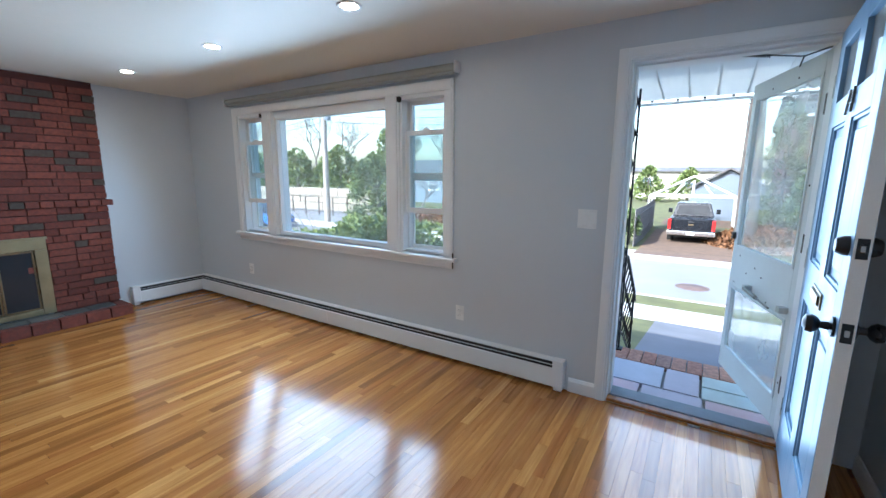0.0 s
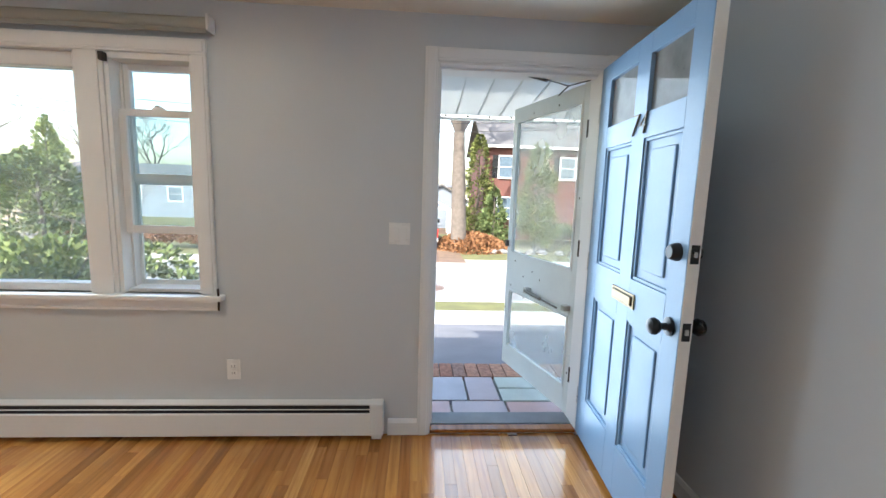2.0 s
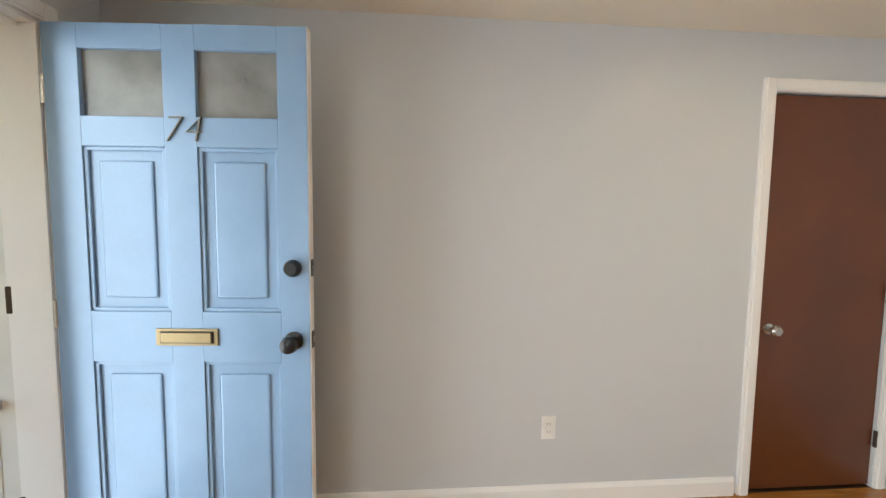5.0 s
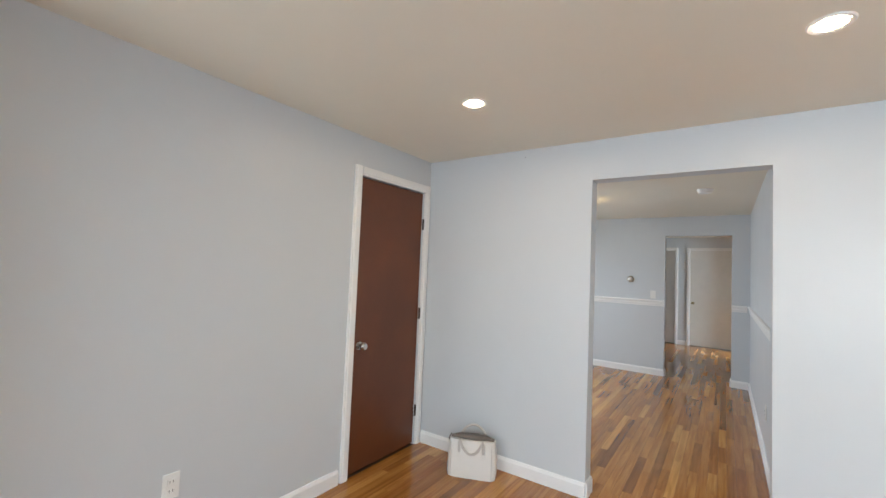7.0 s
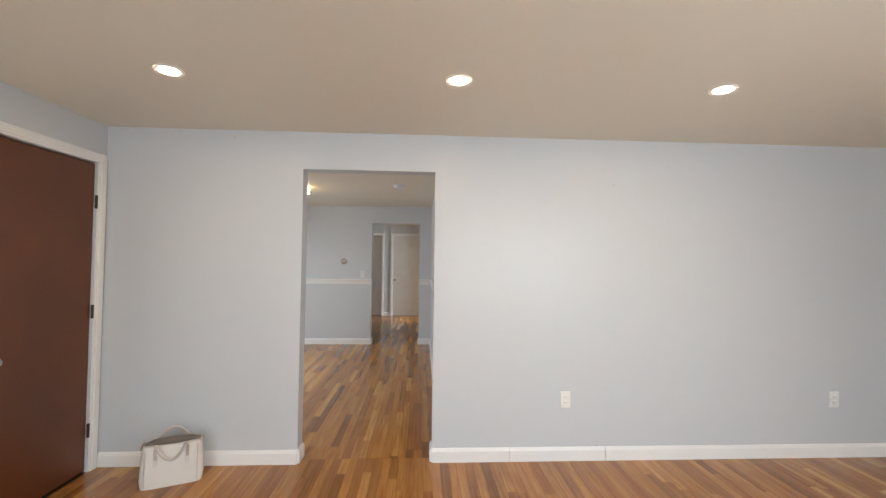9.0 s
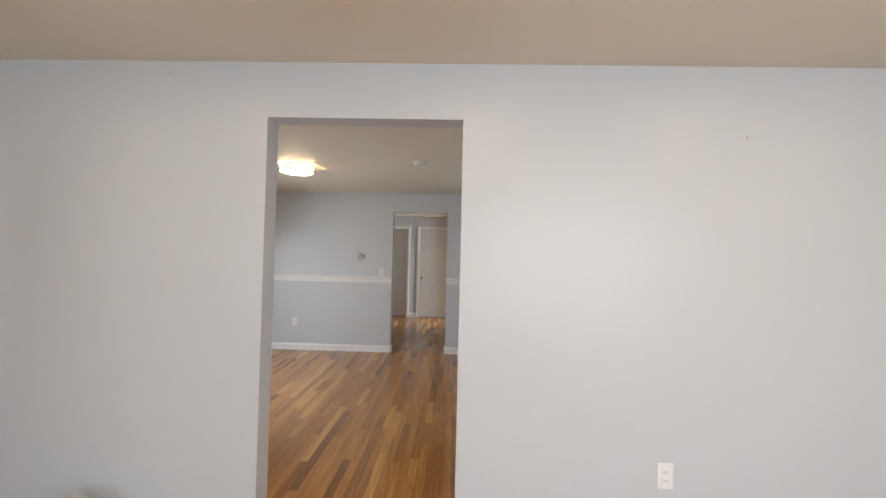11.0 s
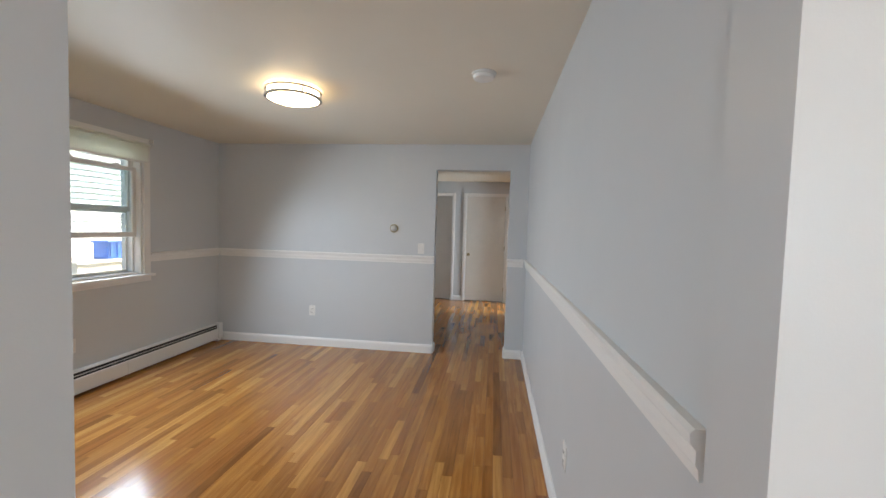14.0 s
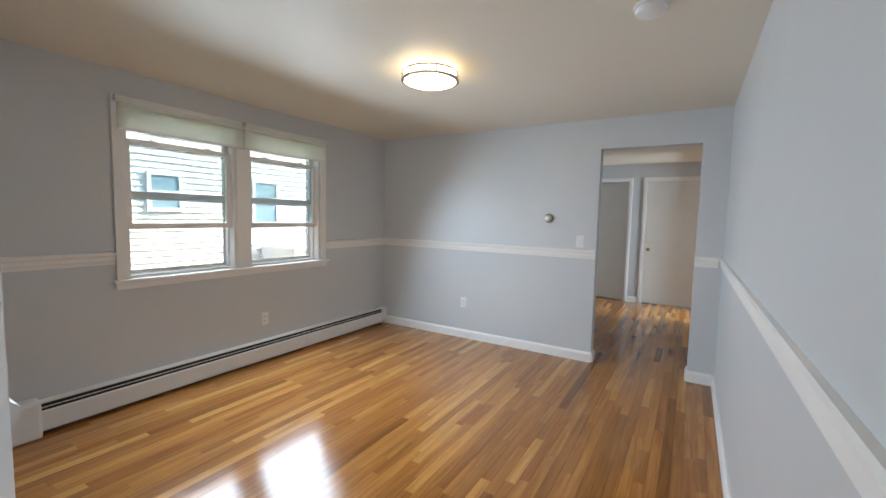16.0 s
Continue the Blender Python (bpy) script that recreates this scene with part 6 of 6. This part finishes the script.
pole("tall grey wooden utility pole across the street", -22.0, 16.4, 9.5, 0.2)
pole("brown wooden utility pole by the far sidewalk", 9.8, 16.9, 9.5, 0.16)
for k, (dy, z) in enumerate(((-0.95, 7.2), (0.35, 7.2), (0.95, 7.2), (0.1, 5.6), (0.15, 5.2), (0.0, 4.8))):
    w = thing("overhead_wire", "thin black overhead wire along the street", "wire", (-6, 16.6 + dy, z), group="overhead wires")
    for xa, xb in ((-54, -22), (-22, 9.8), (9.8, 42)):
        pts = [(xa + (xb - xa) * i / 12, 16.6 + dy, z + 0.1 - 0.9 * (1 - (2 * i / 12 - 1) ** 2)) for i in range(13)]
        part("span", tube(pts, 0.018, 4), M_DARK, w, "", True)
hy = thing("fire_hydrant", "yellow cast iron fire hydrant on the verge", "hydrant", (-19.6, 16.3, gz(16.3) - 0.01))
smooth(part("barrel", lathe([(0, 0), (0.17, 0), (0.17, 0.05), (0.12, 0.08), (0.12, 0.52), (0.15, 0.55), (0.15, 0.6), (0.11, 0.7), (0.04, 0.78), (0.03, 0.84), (0, 0.84)], None, 16), M_YEL, hy))
for a in (0, 90, 180, 270):
    smooth(part("nozzle", lathe([(0, 0), (0.06, 0), (0.06, 0.2), (0.07, 0.2), (0.07, 0.24), (0, 0.24)], pose(0, 0, 0.45) @ pose(0, 0, 0, 90, 0, 0) if a == 0 else pose(0, 0, 0.45, 0, 0, a) @ pose(0, 0, 0, 90, 0, 0), 10), M_YEL, hy))
blocks = thing("block_wall", "stacked beige concrete block retaining wall", "retaining wall", (-33, 23, gz(23)))
for row in range(3):
    for i in range(12):
        x = -46 + i * 2.0 + (1.0 if row % 2 else 0)
        part("block", bx(x + 0.02, x + 1.98, 23 + rr_.uniform(-0.04, 0.04), 24, gz(23) + 0.66 * row, gz(23) + 0.66 * row + 0.64, 0.03), M_BLOCK, blocks, "", True)
ff = thing("metal_fence", "black metal fence before the block wall", "fence", (-30, 20, gz(20)))
for i in range(15):
    x = -43 + i * 1.6
    part("post", bx(x - 0.03, x + 0.03, 19.97, 20.03, gz(20) - 0.02, gz(20) + 1.5), M_BLACK, ff, "", True)
for z in (0.3, 1.0, 1.45):
    part("rail", bx(-43, -20.6, 19.98, 20.02, gz(20) + z, gz(20) + z + 0.05), M_BLACK, ff, "", True)

# ---- white neighbour beside the dining room ----
nb = thing("neighbour_house", "white clapboard house close beside the dining window", "house", (9, -9, -0.62))
NX = 6.5
bm = bx(NX + 0.03, NX + 8, -20, 1.0, -0.9, 5.4)
part("wall", bm, M_SIDING, nb, "", True)
me_b = mesh_of("clapboard", prism([(-0.03, 0), (0.0, 0.118), (0.03, 0.118), (0.03, 0)], "y", -10.5, 10.5), M_SIDING)
for i in range(50):
    part_of("clapboard", me_b, nb, pose(NX, -9.5, -0.55 + i * 0.118), True)
for y0, y1, z0, z1 in ((-7.98, -7.5, 1.42, 2.03), (-10.15, -9.6, 1.15, 2.05)):
    bm = bmesh.new()
    for a, b, c, d in ((y0 - 0.07, y0, z0 - 0.07, z1 + 0.07), (y1, y1 + 0.07, z0 - 0.07, z1 + 0.07), (y0, y1, z0 - 0.07, z0), (y0, y1, z1, z1 + 0.07), (y0, y1, (z0 + z1) / 2 - 0.02, (z0 + z1) / 2 + 0.02)):
        box(bm, NX - 0.07, NX + 0.02, a, b, c, d)
    w = part("window", bm, M_SIDING, nb, "", True)
    part("pane", bx(NX - 0.045, NX - 0.035, y0, y1, z0, z1), M_WINL, w)
part("roof", prism([(NX - 0.5, 5.3), (NX + 4, 7.8), (NX + 8.5, 5.3), (NX + 8.5, 5.45), (NX + 4, 7.95), (NX - 0.5, 5.45)], "y", -20.3, 1.3), M_SHING, nb, "", True)
part("downpipe", tube([(NX - 0.08, -9.7, 0.36), (NX - 0.08, -11.3, 0.5), (NX - 0.08, -11.4, -0.6)], 0.04, 8), M_SIDING, nb, "white drain pipe", True)


# low white stoop of the neighbour and the blue bin on it
M_BIN = plain("blue_plastic", (0.02, 0.16, 0.62), 0.45, vary=0.2)
stoop = thing("stoop", "low white concrete stoop beside the white house", "stoop", (5.9, -11.0, -0.62))
part("block", bx(5.30, 6.45, -11.6, -9.75, -0.62, 0.555, 0.01), M_TRIM, stoop, "", True)
part("capping", bx(5.26, 6.45, -11.64, -9.71, 0.556, 0.612, 0.012), M_TRIM, stoop, "white capping slab", True)
rb = thing("recycling_bin", "blue plastic recycling bin on the white stoop", "recycling bin", (5.55, -10.63, 0.613))
bm = bx(5.40, 5.72, -10.86, -10.42, 0.613, 0.935, 0.025)
part("tub", bm, M_BIN, rb, "", True)
bm = bx(5.37, 5.75, -10.89, -10.39, 0.925, 0.967, 0.012)
part("rim", bm, M_BIN, rb, "thick rolled rim", True)
for k in range(3):
    part("rib", bx(5.386, 5.402, -10.80 + 0.15 * k, -10.77 + 0.15 * k, 0.66, 0.90, 0.004), M_BIN, rb, "", True)

# ---- floor strips, last ----
def lay(parent, x0, x1, y0, y1, near, rng_seed):
    """Strip oak along y: strips near the walk are parts, the rest one joined part."""
    r = random.Random(rng_seed)
    W = 0.0572
    cache, count = {}, 0
    verts, faces = [], []
    x = x0
    while x < x1:
        w = min(W, x1 - x)
        y = y0 - r.uniform(0, 0.6)
        while y < y1:
            L = r.choice((0.35, 0.5, 0.65, 0.8, 1.0, 1.25, 1.5))
            a, b = max(y, y0), min(y + L, y1)
            y += L
            if b - a < 0.04:
                continue
            g = 0.0005
            if count < 300 and near(x + w / 2, (a + b) / 2) and b - a == L:
                key = (round(w, 4), L)
                if key not in cache:
                    bm = bx(-w / 2 + g, w / 2 - g, -L / 2 + g, L / 2 - g, -0.01, 0.0)
                    cache[key] = mesh_of("plank", bm, M_OAK)
                part_of("plank", cache[key], parent, pose(x + w / 2, (a + b) / 2, r.uniform(-0.0003, 0)), True)
                count += 1
            else:
                n = len(verts)
                verts += [(px, py, pz) for pz in (-0.01, -0.0001) for py in (a + g, b - g) for px in (x + g, x + w - g)]
                faces += [[n + i for i in f] for f in ((0, 2, 3, 1), (4, 5, 7, 6), (0, 1, 5, 4), (2, 6, 7, 3), (0, 4, 6, 2), (1, 3, 7, 5))]
        x += W
    me = bpy.data.meshes.new("planks")
    me.from_pydata(verts, [], faces)
    me.materials.append(M_OAK)
    ob = new("planks", me)
    ob.parent = parent
    tagged(ob, "varnished oak floor strips", kind="stuff")


lay(floor_living, XW, 0.0, YB - 0.06, 0.0, lambda x, y: x > -3.6, 3)
lay(floor_dining, -5.0, DX1, HALLY - 1.4, YB - 0.062, lambda x, y: -2.4 < x < 0.6 and y > -8, 4)
